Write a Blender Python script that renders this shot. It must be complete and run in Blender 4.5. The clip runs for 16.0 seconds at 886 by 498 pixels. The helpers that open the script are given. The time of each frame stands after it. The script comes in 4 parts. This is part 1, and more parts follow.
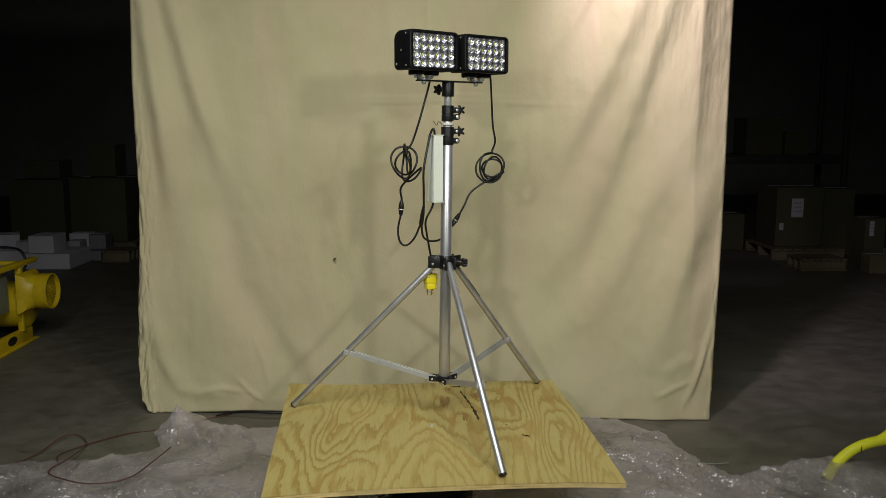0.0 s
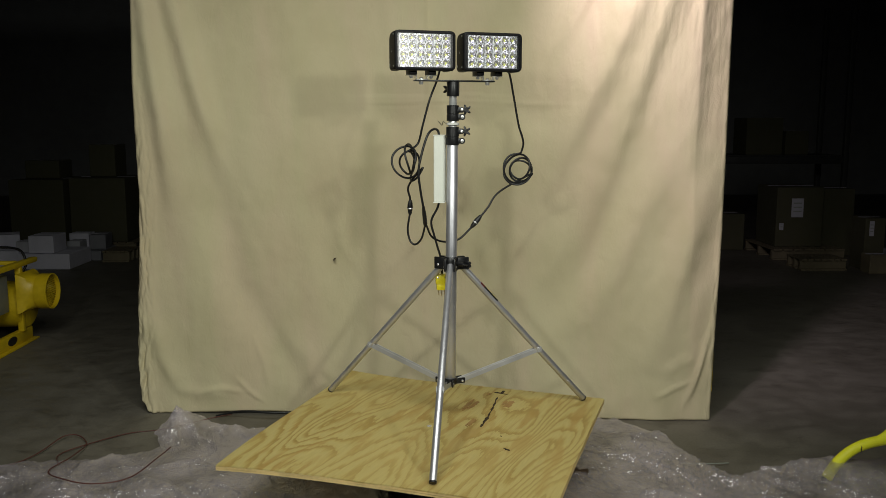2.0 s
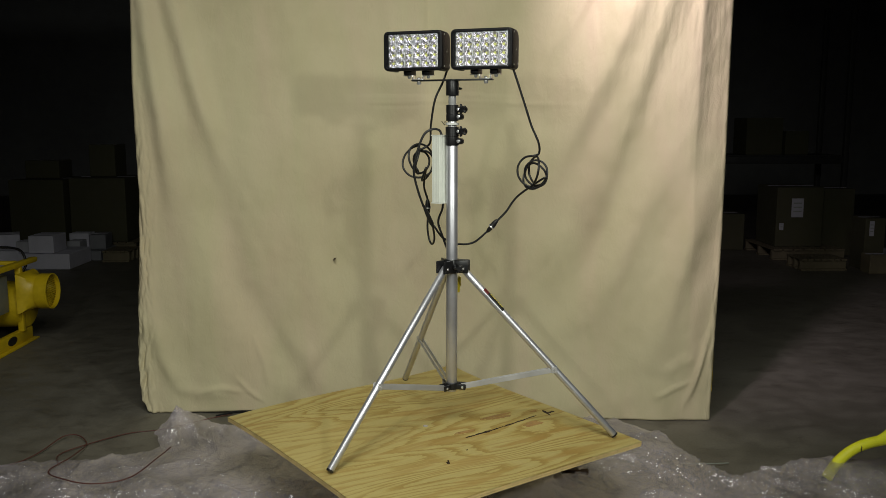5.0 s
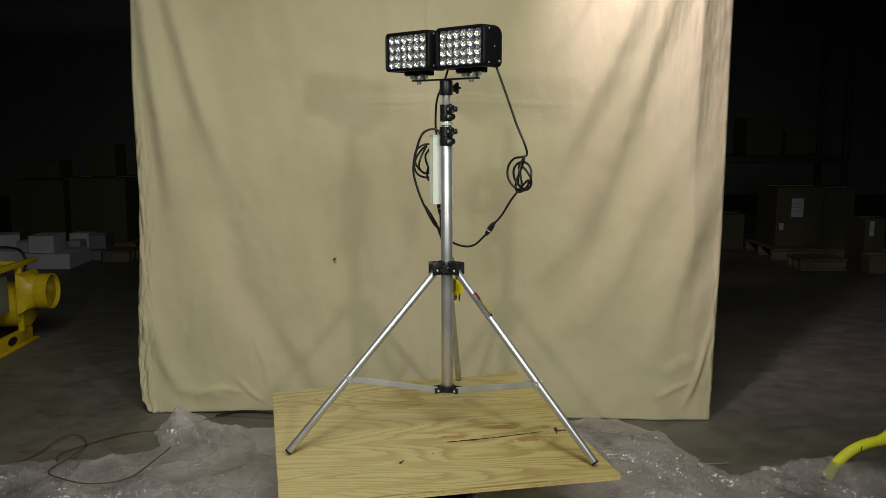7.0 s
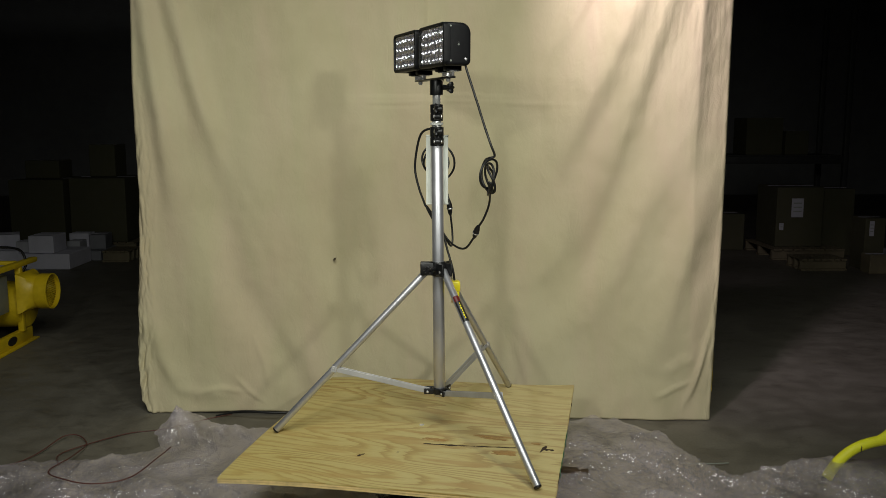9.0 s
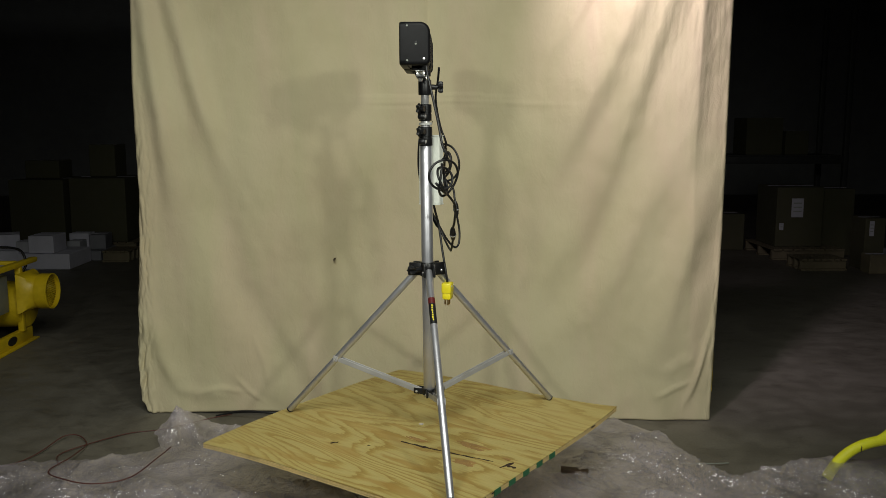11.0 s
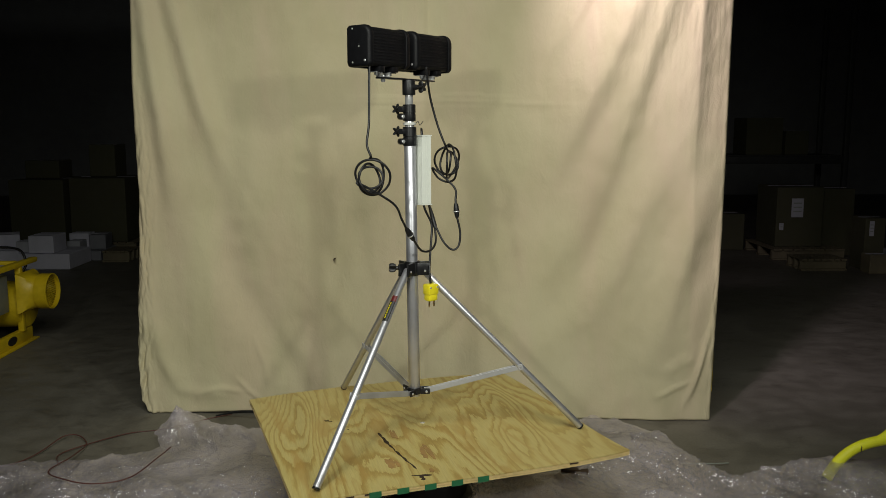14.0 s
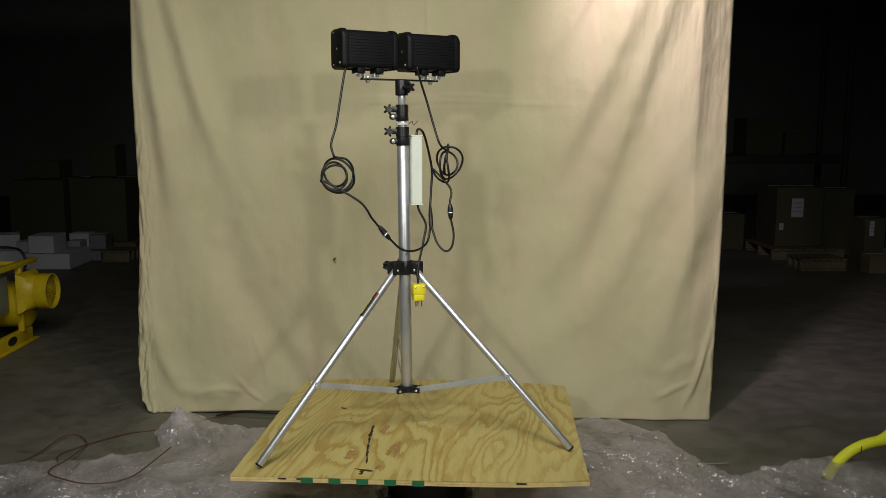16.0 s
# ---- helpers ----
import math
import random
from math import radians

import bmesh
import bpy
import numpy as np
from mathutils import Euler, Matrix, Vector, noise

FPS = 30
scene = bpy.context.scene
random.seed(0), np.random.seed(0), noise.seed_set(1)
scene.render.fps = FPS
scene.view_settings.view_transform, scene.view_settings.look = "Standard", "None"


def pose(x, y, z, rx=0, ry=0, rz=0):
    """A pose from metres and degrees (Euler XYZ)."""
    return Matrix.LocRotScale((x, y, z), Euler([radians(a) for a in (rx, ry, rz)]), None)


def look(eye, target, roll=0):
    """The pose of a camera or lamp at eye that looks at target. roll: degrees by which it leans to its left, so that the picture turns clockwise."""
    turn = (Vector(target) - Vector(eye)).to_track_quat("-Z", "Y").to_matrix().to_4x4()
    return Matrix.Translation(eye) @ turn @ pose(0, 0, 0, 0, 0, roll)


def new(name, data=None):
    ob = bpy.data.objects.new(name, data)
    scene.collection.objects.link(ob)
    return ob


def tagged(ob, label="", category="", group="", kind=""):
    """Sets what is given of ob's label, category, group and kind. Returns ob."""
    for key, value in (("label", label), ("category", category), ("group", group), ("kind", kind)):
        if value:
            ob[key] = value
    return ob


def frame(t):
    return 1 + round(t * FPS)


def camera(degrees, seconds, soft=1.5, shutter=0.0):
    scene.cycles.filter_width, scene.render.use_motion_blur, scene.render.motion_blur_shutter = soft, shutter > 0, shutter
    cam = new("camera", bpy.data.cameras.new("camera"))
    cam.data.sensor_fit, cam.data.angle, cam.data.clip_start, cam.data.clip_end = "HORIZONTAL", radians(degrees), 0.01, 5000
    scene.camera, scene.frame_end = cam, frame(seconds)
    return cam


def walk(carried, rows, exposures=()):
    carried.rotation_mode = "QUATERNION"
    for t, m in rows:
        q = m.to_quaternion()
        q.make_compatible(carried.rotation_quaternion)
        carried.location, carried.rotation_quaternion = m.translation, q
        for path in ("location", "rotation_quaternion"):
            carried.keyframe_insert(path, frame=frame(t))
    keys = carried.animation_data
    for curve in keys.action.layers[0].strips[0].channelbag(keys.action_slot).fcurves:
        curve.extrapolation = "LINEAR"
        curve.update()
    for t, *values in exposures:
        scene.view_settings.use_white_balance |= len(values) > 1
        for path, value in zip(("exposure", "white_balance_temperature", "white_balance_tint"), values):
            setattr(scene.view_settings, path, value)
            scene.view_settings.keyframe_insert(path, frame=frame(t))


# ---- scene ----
cam = camera(54.8, 16.0, soft=0.75)
EYE = pose(0.0, -3.395, 1.524, 81.89, 0, -1.088)
walk(cam, [(0.0, EYE), (16.0, EYE)], exposures=[(0.0, 0.0), (16.0, 0.0)])

HB = 0.31          # height of the plywood's upper face over the floor
TURN = (-0.15, -11.97, -23.86, -35.80, -47.75, -59.70, -71.60, -83.46, -95.32, -107.15, -119.0,
        -130.85, -142.65, -154.40, -166.15, -177.85, -189.6)

# ---- light ----
world = bpy.data.worlds.new("dark_hall")
scene.world = world
world.use_nodes = True
world.node_tree.nodes["Background"].inputs[0].default_value = (0.5, 0.6, 0.8, 1)
world.node_tree.nodes["Background"].inputs[1].default_value = 0.002


def spot(name, eye, target, watts, degrees, radius, colour, blend=0.8):
    lamp = bpy.data.lights.new(name, "SPOT")
    lamp.energy, lamp.spot_size, lamp.spot_blend = watts, radians(degrees), blend
    lamp.shadow_soft_size, lamp.color = radius, colour
    ob = new(name, lamp)
    ob.matrix_world = look(eye, target)
    return ob


def panel(name, eye, target, watts, size_x, size_y, spread, colour):
    lamp = bpy.data.lights.new(name, "AREA")
    lamp.shape, lamp.size, lamp.size_y, lamp.energy = "RECTANGLE", size_x, size_y, watts
    lamp.spread, lamp.color = radians(spread), colour
    ob = new(name, lamp)
    ob.matrix_world = look(eye, target)
    return ob


COOL = (0.976, 1.0, 0.90)
spot("work_light_east", (1.44, -3.4, 2.2), (-0.15, 0.5, 1.0), 114, 70, 0.085, COOL)
spot("work_light_west", (-0.99, -3.4, 2.2), (-0.60, 0.6, 0.98), 101, 56, 0.085, COOL)
# broad soft fill, added overhead to brighten the level board and plastic
panel("overhead_fill", (0.0, -2.75, 3.8), (0.0, 0.45, 0.8), 39, 2.8, 1.6, 100, COOL)
spot("backdrop_light", (0.80, 0.0, 3.03), (1.24, 0.93, 2.08), 146, 70, 0.06, (1.0, 0.82, 0.98), 1.0)


# ---- materials ----
def material(name, rough=0.6, metal=0.0, spec=0.5):
    m = bpy.data.materials.new(name)
    m.use_nodes = True
    b = m.node_tree.nodes["Principled BSDF"]
    b.inputs["Roughness"].default_value, b.inputs["Metallic"].default_value = rough, metal
    b.inputs["Specular IOR Level"].default_value = spec
    return m, m.node_tree.nodes, m.node_tree.links, b


def noise_tex(n, l, vec, scale, detail=4, rough=0.55, distort=0.0):
    t = n.new("ShaderNodeTexNoise")
    t.inputs["Scale"].default_value, t.inputs["Detail"].default_value = scale, detail
    t.inputs["Roughness"].default_value, t.inputs["Distortion"].default_value = rough, distort
    l.new(vec, t.inputs["Vector"])
    return t.outputs["Fac"]


def ramp(n, l, fac, stops):
    r = n.new("ShaderNodeValToRGB")
    e = r.color_ramp.elements
    while len(e) < len(stops):
        e.new(0.5)
    for el, (p, c) in zip(e, stops):
        el.position, el.color = p, (*c, 1)
    l.new(fac, r.inputs[0])
    return r.outputs[0]


def mapped(n, l, scale=(1, 1, 1), turn=0.0):
    c = n.new("ShaderNodeTexCoord")
    m = n.new("ShaderNodeMapping")
    m.inputs["Scale"].default_value = scale
    m.inputs["Rotation"].default_value = (0, 0, turn)
    l.new(c.outputs["Object"], m.inputs[0])
    return m.outputs[0]


def math_node(n, l, op, a, b):
    m = n.new("ShaderNodeMath")
    m.operation = op
    for i, v in enumerate((a, b)):
        if isinstance(v, (int, float)):
            m.inputs[i].default_value = v
        else:
            l.new(v, m.inputs[i])
    return m.outputs[0]


def bump(n, l, b, height, strength, distance):
    u = n.new("ShaderNodeBump")
    u.inputs["Strength"].default_value, u.inputs["Distance"].default_value = strength, distance
    l.new(height, u.inputs["Height"])
    l.new(u.outputs[0], b.inputs["Normal"])


def blend(n, l, fac, a, b, mode="MIX"):
    m = n.new("ShaderNodeMix")
    m.data_type, m.blend_type = "RGBA", mode
    for s, v in ((m.inputs[0], fac), (m.inputs[6], a), (m.inputs[7], b)):
        if isinstance(v, (int, float)):
            s.default_value = v
        elif isinstance(v, tuple):
            s.default_value = (*v, 1)
        else:
            l.new(v, s)
    return m.outputs[2]


def painted(name, colour, rough=0.5, metal=0.0, scale=30.0, vary=0.2, relief=0.15, spec=0.5):
    """A plain finish with faint mottling at two scales and a fine relief."""
    m, n, l, b = material(name, rough, metal, spec)
    v = mapped(n, l)
    coarse, fine = noise_tex(n, l, v, scale * 0.15), noise_tex(n, l, v, scale, 6)
    both = math_node(n, l, "ADD", math_node(n, l, "MULTIPLY", coarse, 0.6), math_node(n, l, "MULTIPLY", fine, 0.4))
    dark = tuple(c * (1 - vary) for c in colour)
    light = tuple(min(1, c * (1 + vary)) for c in colour)
    l.new(ramp(n, l, both, [(0.3, dark), (0.7, light)]), b.inputs["Base Color"])
    r = ramp(n, l, fine, [(0.25, (rough * 0.8,) * 3), (0.75, (min(1, rough * 1.2),) * 3)])
    l.new(r, b.inputs["Roughness"])
    bump(n, l, b, fine, relief, 0.002)
    return m


def concrete():
    m, n, l, b = material("concrete", 0.6)
    v = mapped(n, l)
    big, mid, fine = noise_tex(n, l, v, 0.9, 5, 0.6, 0.4), noise_tex(n, l, v, 6, 6, 0.65), noise_tex(n, l, v, 90, 4)
    c = ramp(n, l, big, [(0.28, (0.135, 0.122, 0.098)), (0.5, (0.175, 0.160, 0.130)), (0.72, (0.215, 0.198, 0.165))])
    d = ramp(n, l, mid, [(0.3, (0.72, 0.71, 0.70)), (0.6, (1, 1, 1))])
    c = blend(n, l, 1.0, c, d, "MULTIPLY")
    s = ramp(n, l, fine, [(0.3, (0.8, 0.8, 0.8)), (0.6, (1, 1, 1))])
    c = blend(n, l, 1.0, c, s, "MULTIPLY")
    scuff = noise_tex(n, l, mapped(n, l, (1.0, 1.7, 1), 0.5), 4.0, 6, 0.7, 0.8)
    c = blend(n, l, 1.0, c, ramp(n, l, scuff, [(0.34, (0.62, 0.61, 0.59)), (0.46, (0.85, 0.85, 0.84)), (0.62, (0.87, 0.87, 0.86)), (0.74, (1.0, 1.0, 0.99))]), "MULTIPLY")
    l.new(c, b.inputs["Base Color"])
    l.new(ramp(n, l, mid, [(0.3, (0.42,) * 3), (0.7, (0.72,) * 3)]), b.inputs["Roughness"])
    bump(n, l, b, math_node(n, l, "ADD", mid, math_node(n, l, "MULTIPLY", fine, 0.3)), 0.25, 0.004)
    return m


def canvas():
    m, n, l, b = material("canvas", 0.92, 0, 0.15)
    v = mapped(n, l)
    stain = noise_tex(n, l, v, 1.6, 4, 0.6)
    fine = noise_tex(n, l, v, 260, 3)
    c = ramp(n, l, stain, [(0.3, (0.480, 0.420, 0.272)), (0.55, (0.535, 0.472, 0.316)), (0.75, (0.565, 0.502, 0.342))])
    # greenish to pinkish tint of the mixed lamp light, put into the cloth's colour
    lamp_tint = noise_tex(n, l, mapped(n, l, (2.2, 1, 0.55)), 1.9, 3, 0.55, 0.6)
    c = blend(n, l, 1.0, c, ramp(n, l, lamp_tint, [(0.36, (0.955, 0.970, 0.93)), (0.5, (0.98, 0.97, 0.955)), (0.64, (1.0, 0.958, 0.975))]), "MULTIPLY")
    warp = n.new("ShaderNodeTexWave")
    warp.wave_type, warp.bands_direction = "BANDS", "X"
    warp.inputs["Scale"].default_value, warp.inputs["Distortion"].default_value = 180, 2.0
    l.new(v, warp.inputs["Vector"])
    weave = math_node(n, l, "ADD", warp.outputs["Fac"], fine)
    far = n.new("ShaderNodeVectorMath")
    far.operation = "DISTANCE"
    far.inputs[1].default_value = (-1.21, 1.09, 1.74)
    l.new(v, far.inputs[0])
    spill = math_node(n, l, "ADD", far.outputs["Value"], math_node(n, l, "MULTIPLY", fine, 0.02))
    c = blend(n, l, ramp(n, l, spill, [(0.018, (0.35,) * 3), (0.05, (0, 0, 0))]), c, (0.30, 0.28, 0.14))
    l.new(blend(n, l, 1.0, c, ramp(n, l, weave, [(0.2, (0.93, 0.93, 0.92)), (0.9, (1, 1, 1))]), "MULTIPLY"), b.inputs["Base Color"])
    crease = math_node(n, l, "ABSOLUTE", math_node(n, l, "SUBTRACT", noise_tex(n, l, mapped(n, l, (1.5, 1, 0.7)), 11, 5, 0.62, 0.9), 0.5), 0.0)
    near = n.new("ShaderNodeVectorMath")
    near.operation = "DISTANCE"
    near.inputs[1].default_value = (1.0, 0.95, 2.05)
    l.new(v, near.inputs[0])
    tilt = n.new("ShaderNodeMapping")
    tilt.inputs["Rotation"].default_value = (0, radians(-32), 0)
    l.new(v, tilt.inputs[0])
    squeeze = n.new("ShaderNodeMapping")
    squeeze.inputs["Scale"].default_value = (2.6, 1.0, 0.75)
    l.new(tilt.outputs[0], squeeze.inputs[0])
    sharp = math_node(n, l, "ABSOLUTE", math_node(n, l, "SUBTRACT", noise_tex(n, l, squeeze.outputs[0], 9, 5, 0.6, 0.7), 0.5), 0.0)
    rucked = math_node(n, l, "MULTIPLY", sharp, ramp(n, l, near.outputs["Value"], [(0.15, (1, 1, 1)), (0.75, (0, 0, 0))]))
    crease = math_node(n, l, "ADD", crease, math_node(n, l, "MULTIPLY", rucked, 0.9))
    soft = math_node(n, l, "ADD", noise_tex(n, l, v, 9, 3, 0.5), math_node(n, l, "MULTIPLY", crease, 0.9))
    bump(n, l, b, math_node(n, l, "ADD", soft, math_node(n, l, "MULTIPLY", weave, 0.012)), 0.36, 0.012)
    return m


def plywood():
    """Rotary-cut veneer: the growth rings show as the contour lines of a stretched, smooth field."""
    m, n, l, b = material("plywood", 0.5, 0, 0.85)
    v = mapped(n, l, (2.5, 0.46, 1), radians(-4.6))
    field = noise_tex(n, l, v, 1.15, 1.6, 0.5, 0.22)
    for x, y, size, high in ((0.085, 0.29, 0.06, 0.060), (0.23, 0.38, 0.06, 0.055), (0.16, 0.09, 0.05, 0.05), (0.36, 0.10, 0.10, -0.08), (-0.33, 0.22, 0.09, 0.07), (-0.30, -0.25, 0.10, 0.08)):
        near = n.new("ShaderNodeVectorMath")
        near.operation = "DISTANCE"
        near.inputs[1].default_value = (x, y * 0.5, 0)
        l.new(mapped(n, l, (1, 0.5, 0)), near.inputs[0])
        bell = math_node(n, l, "POWER", 2.718, math_node(n, l, "MULTIPLY", math_node(n, l, "POWER", math_node(n, l, "DIVIDE", near.outputs["Value"], size), 2.0), -1.0))
        field = math_node(n, l, "ADD", field, math_node(n, l, "MULTIPLY", bell, high))
    wob = noise_tex(n, l, mapped(n, l, (46, 6, 1), radians(-4.6)), 1.0, 4, 0.65)
    rings = math_node(n, l, "ADD", math_node(n, l, "MULTIPLY", field, 22.0), math_node(n, l, "MULTIPLY", wob, 1.15))
    saw = math_node(n, l, "FRACT", rings, 0.0)
    grain = ramp(n, l, saw, [(0.0, (0.515, 0.418, 0.150)), (0.35, (0.535, 0.442, 0.172)), (0.56, (0.515, 0.412, 0.145)),
                             (0.72, (0.430, 0.312, 0.092)), (0.93, (0.365, 0.247, 0.066)), (1.0, (0.510, 0.402, 0.140))])
    fibre = noise_tex(n, l, mapped(n, l, (240, 9, 1), radians(-4.6)), 1.0, 5, 0.6)
    c = blend(n, l, 1.0, grain, ramp(n, l, fibre, [(0.25, (0.80, 0.78, 0.72)), (0.6, (1, 1, 1))]), "MULTIPLY")
    patch = noise_tex(n, l, mapped(n, l, (7.5, 1.3, 1), radians(-4.6)), 2.0, 3, 0.55, 0.5)
    c = blend(n, l, ramp(n, l, patch, [(0.54, (0, 0, 0)), (0.63, (0.70,) * 3)]), c, (0.385, 0.24, 0.062))
    pale = noise_tex(n, l, mapped(n, l, (1.1, 0.5, 1)), 1.7, 2)
    c = blend(n, l, ramp(n, l, pale, [(0.44, (0.0,) * 3), (0.68, (0.42,) * 3)]), c, (0.57, 0.450, 0.170))
    l.new(c, b.inputs["Base Color"])
    l.new(ramp(n, l, fibre, [(0.2, (0.54,) * 3), (0.8, (0.64,) * 3)]), b.inputs["Roughness"])
    # sheen of the wood fibres: spread across them, tight along them
    across = n.new("ShaderNodeVectorTransform")
    across.vector_type, across.convert_from, across.convert_to = "VECTOR", "OBJECT", "WORLD"
    across.inputs[0].default_value = (math.cos(radians(4.6)), math.sin(radians(4.6)), 0)
    l.new(across.outputs[0], b.inputs["Tangent"])
    b.inputs["Anisotropic"].default_value = 0.9
    bump(n, l, b, math_node(n, l, "ADD", fibre, math_node(n, l, "MULTIPLY", saw, 0.5)), 0.12, 0.001)
    return m


def brushed(name, colour, rough, metal=1.0):
    m, n, l, b = material(name, rough, metal)
    v = mapped(n, l, (1, 1, 0.05))
    scr = noise_tex(n, l, v, 420, 3)
    smear = noise_tex(n, l, mapped(n, l), 9, 5, 0.6)
    l.new(ramp(n, l, smear, [(0.3, tuple(c * 0.82 for c in colour)), (0.65, colour)]), b.inputs["Base Color"])
    mix = math_node(n, l, "ADD", math_node(n, l, "MULTIPLY", scr, 0.12), math_node(n, l, "MULTIPLY", smear, 0.16))
    l.new(math_node(n, l, "ADD", mix, rough - 0.14), b.inputs["Roughness"])
    bump(n, l, b, scr, 0.05, 0.0006)
    return m


def film_plastic():
    """Crumpled clear sheeting: seen through, a little milky, with hard glints from its many small faces."""
    m, n, l, b = material("clear_film", 0.5, 0, 0.2)
    v = mapped(n, l)
    b.inputs["Base Color"].default_value = (0.88, 0.79, 0.86, 1)
    crinkle, small = noise_tex(n, l, mapped(n, l, (1.5, 0.8, 1), 0.5), 18, 2, 0.5, 1.4), noise_tex(n, l, v, 70, 3, 0.6, 1.0)
    fold = math_node(n, l, "ABSOLUTE", math_node(n, l, "SUBTRACT", crinkle, 0.5), 0.0)
    bp = n.new("ShaderNodeBump")
    bp.inputs["Strength"].default_value, bp.inputs["Distance"].default_value = 1.0, 0.03
    l.new(math_node(n, l, "ADD", fold, math_node(n, l, "MULTIPLY", small, 0.16)), bp.inputs["Height"])
    t, g = n.new("ShaderNodeBsdfTransparent"), n.new("ShaderNodeBsdfGlossy")
    t.inputs[0].default_value = (0.94, 0.93, 0.94, 1)
    g.inputs["Roughness"].default_value = 0.08
    g.inputs["Color"].default_value = (0.95, 0.95, 1.0, 1)
    l.new(bp.outputs[0], g.inputs["Normal"])
    milky, shiny = n.new("ShaderNodeMixShader"), n.new("ShaderNodeMixShader")
    milk = noise_tex(n, l, v, 3.2, 5, 0.65)
    l.new(ramp(n, l, milk, [(0.34, (0.09,) * 3), (0.66, (0.38,) * 3)]), milky.inputs[0])
    l.new(t.outputs[0], milky.inputs[1])
    l.new(b.outputs[0], milky.inputs[2])
    shiny.inputs[0].default_value = 0.30
    l.new(milky.outputs[0], shiny.inputs[1])
    l.new(g.outputs[0], shiny.inputs[2])
    l.new(shiny.outputs[0], n["Material Output"].inputs[0])
    return m


def clear_pane():
    m, n, l, b = material("lens_pane", 0.05)
    t, g, mix = n.new("ShaderNodeBsdfTransparent"), n.new("ShaderNodeBsdfGlossy"), n.new("ShaderNodeMixShader")
    t.inputs[0].default_value = (0.95, 0.95, 0.96, 1)
    g.inputs["Roughness"].default_value = 0.25
    mix.inputs[0].default_value = 0.034
    l.new(t.outputs[0], mix.inputs[1])
    l.new(g.outputs[0], mix.inputs[2])
    l.new(mix.outputs[0], n["Material Output"].inputs[0])
    return m


CONCRETE, CANVAS, PLY = concrete(), canvas(), plywood()
PLY_PALE = painted("ply_core_pale", (0.60, 0.45, 0.20), 0.7, 0, 60, 0.25, 0.4)
PLY_DARK = painted("ply_core_dark", (0.56, 0.43, 0.19), 0.7, 0, 60, 0.3, 0.4)
ALU = brushed("brushed_aluminium", (0.63, 0.63, 0.67), 0.40, 0.8)
ALU_DULL = brushed("flat_bar_aluminium", (0.55, 0.55, 0.56), 0.5, 0.5)
CHROME = brushed("bright_steel", (0.92, 0.92, 0.92), 0.24, 0.70)
BLACK = painted("black_nylon", (0.010, 0.010, 0.011), 0.38, 0, 80, 0.3, 0.1)
HOUSING = painted("black_powder_coat", (0.0055, 0.0055, 0.0065), 0.5, 0, 400, 0.3, 0.12, 0.2)
CABLE = painted("black_rubber", (0.008, 0.008, 0.009), 0.45, 0, 60, 0.3, 0.1)
BOXGREY = painted("driver_case_grey", (0.66, 0.68, 0.62), 0.45, 0.0, 40, 0.08, 0.08)
WHITE = painted("white_nylon", (0.55, 0.55, 0.52), 0.5, 0, 60, 0.1, 0.1)
YELLOW = painted("yellow_plug_plastic", (0.80, 0.68, 0.02), 0.4, 0, 60, 0.12, 0.1)
YPAINT = painted("yellow_machine_paint", (0.62, 0.44, 0.012), 0.42, 0, 25, 0.22, 0.12)
YHOSE = painted("yellow_tube_paint", (0.78, 0.78, 0.025), 0.55, 0, 25, 0.15, 0.1)
BRASS = brushed("brass_pin", (0.75, 0.55, 0.25), 0.3)
REFLECT = painted("silvered_cup", (0.86, 0.84, 0.93), 0.13, 0.92, 330, 0.05, 0.4)
CHIP = painted("diode_lens", (0.74, 0.77, 0.20), 0.35, 0.0, 90, 0.1, 0.0)
LATTICE = painted("silvered_lattice", (0.58, 0.58, 0.62), 0.34, 0.95, 300, 0.06, 0.35)
PANE = clear_pane()
CHARRED = painted("dark_knot_wood", (0.035, 0.018, 0.009), 0.8, 0, 90, 0.4, 0.5)
KNOT = painted("brown_knot_wood", (0.345, 0.205, 0.070), 0.6, 0, 50, 0.35, 0.2)
GREEN = painted("green_tape", (0.016, 0.125, 0.050), 0.5, 0, 60, 0.2, 0.1)
REDWIRE = painted("red_wire", (0.085, 0.026, 0.020), 0.5, 0, 60, 0.2, 0.1)
FILM = film_plastic()
DRUM = painted("black_drum_paint", (0.012, 0.012, 0.012), 0.6, 0, 30, 0.3, 0.1)
RED = painted("red_sticker", (0.12, 0.012, 0.012), 0.4, 0, 60, 0.1, 0.0)
# cardboard brown darkened below its own tone, standing for the dim hall light
DIMCARTON = painted("dimmed_brown_carton", (0.064, 0.061, 0.031), 0.8, 0, 12, 0.2, 0.2)
PALECASE = painted("pale_grey_carton", (0.58, 0.57, 0.66), 0.75, 0, 12, 0.12, 0.2)
OFFCUT = painted("dark_offcut_wood", (0.055, 0.032, 0.014), 0.8, 0, 40, 0.4, 0.4)
# pale carton grey turned down, so the shade on these boxes is painted
SHADEDCASE = painted("shaded_pale_carton", (0.20, 0.20, 0.22), 0.75, 0, 12, 0.15, 0.2)
PAPER = painted("white_paper", (0.42, 0.42, 0.46), 0.7, 0, 30, 0.05, 0.05)
PALLETWOOD = painted("pallet_wood", (0.15, 0.125, 0.075), 0.75, 0, 25, 0.3, 0.4)
STEELGREY = painted("grey_motor_paint", (0.26, 0.28, 0.25), 0.5, 0.2, 30, 0.2, 0.1)
DARKSTEEL = painted("dark_rack_paint", (0.035, 0.036, 0.034), 0.5, 0, 20, 0.25, 0.1)
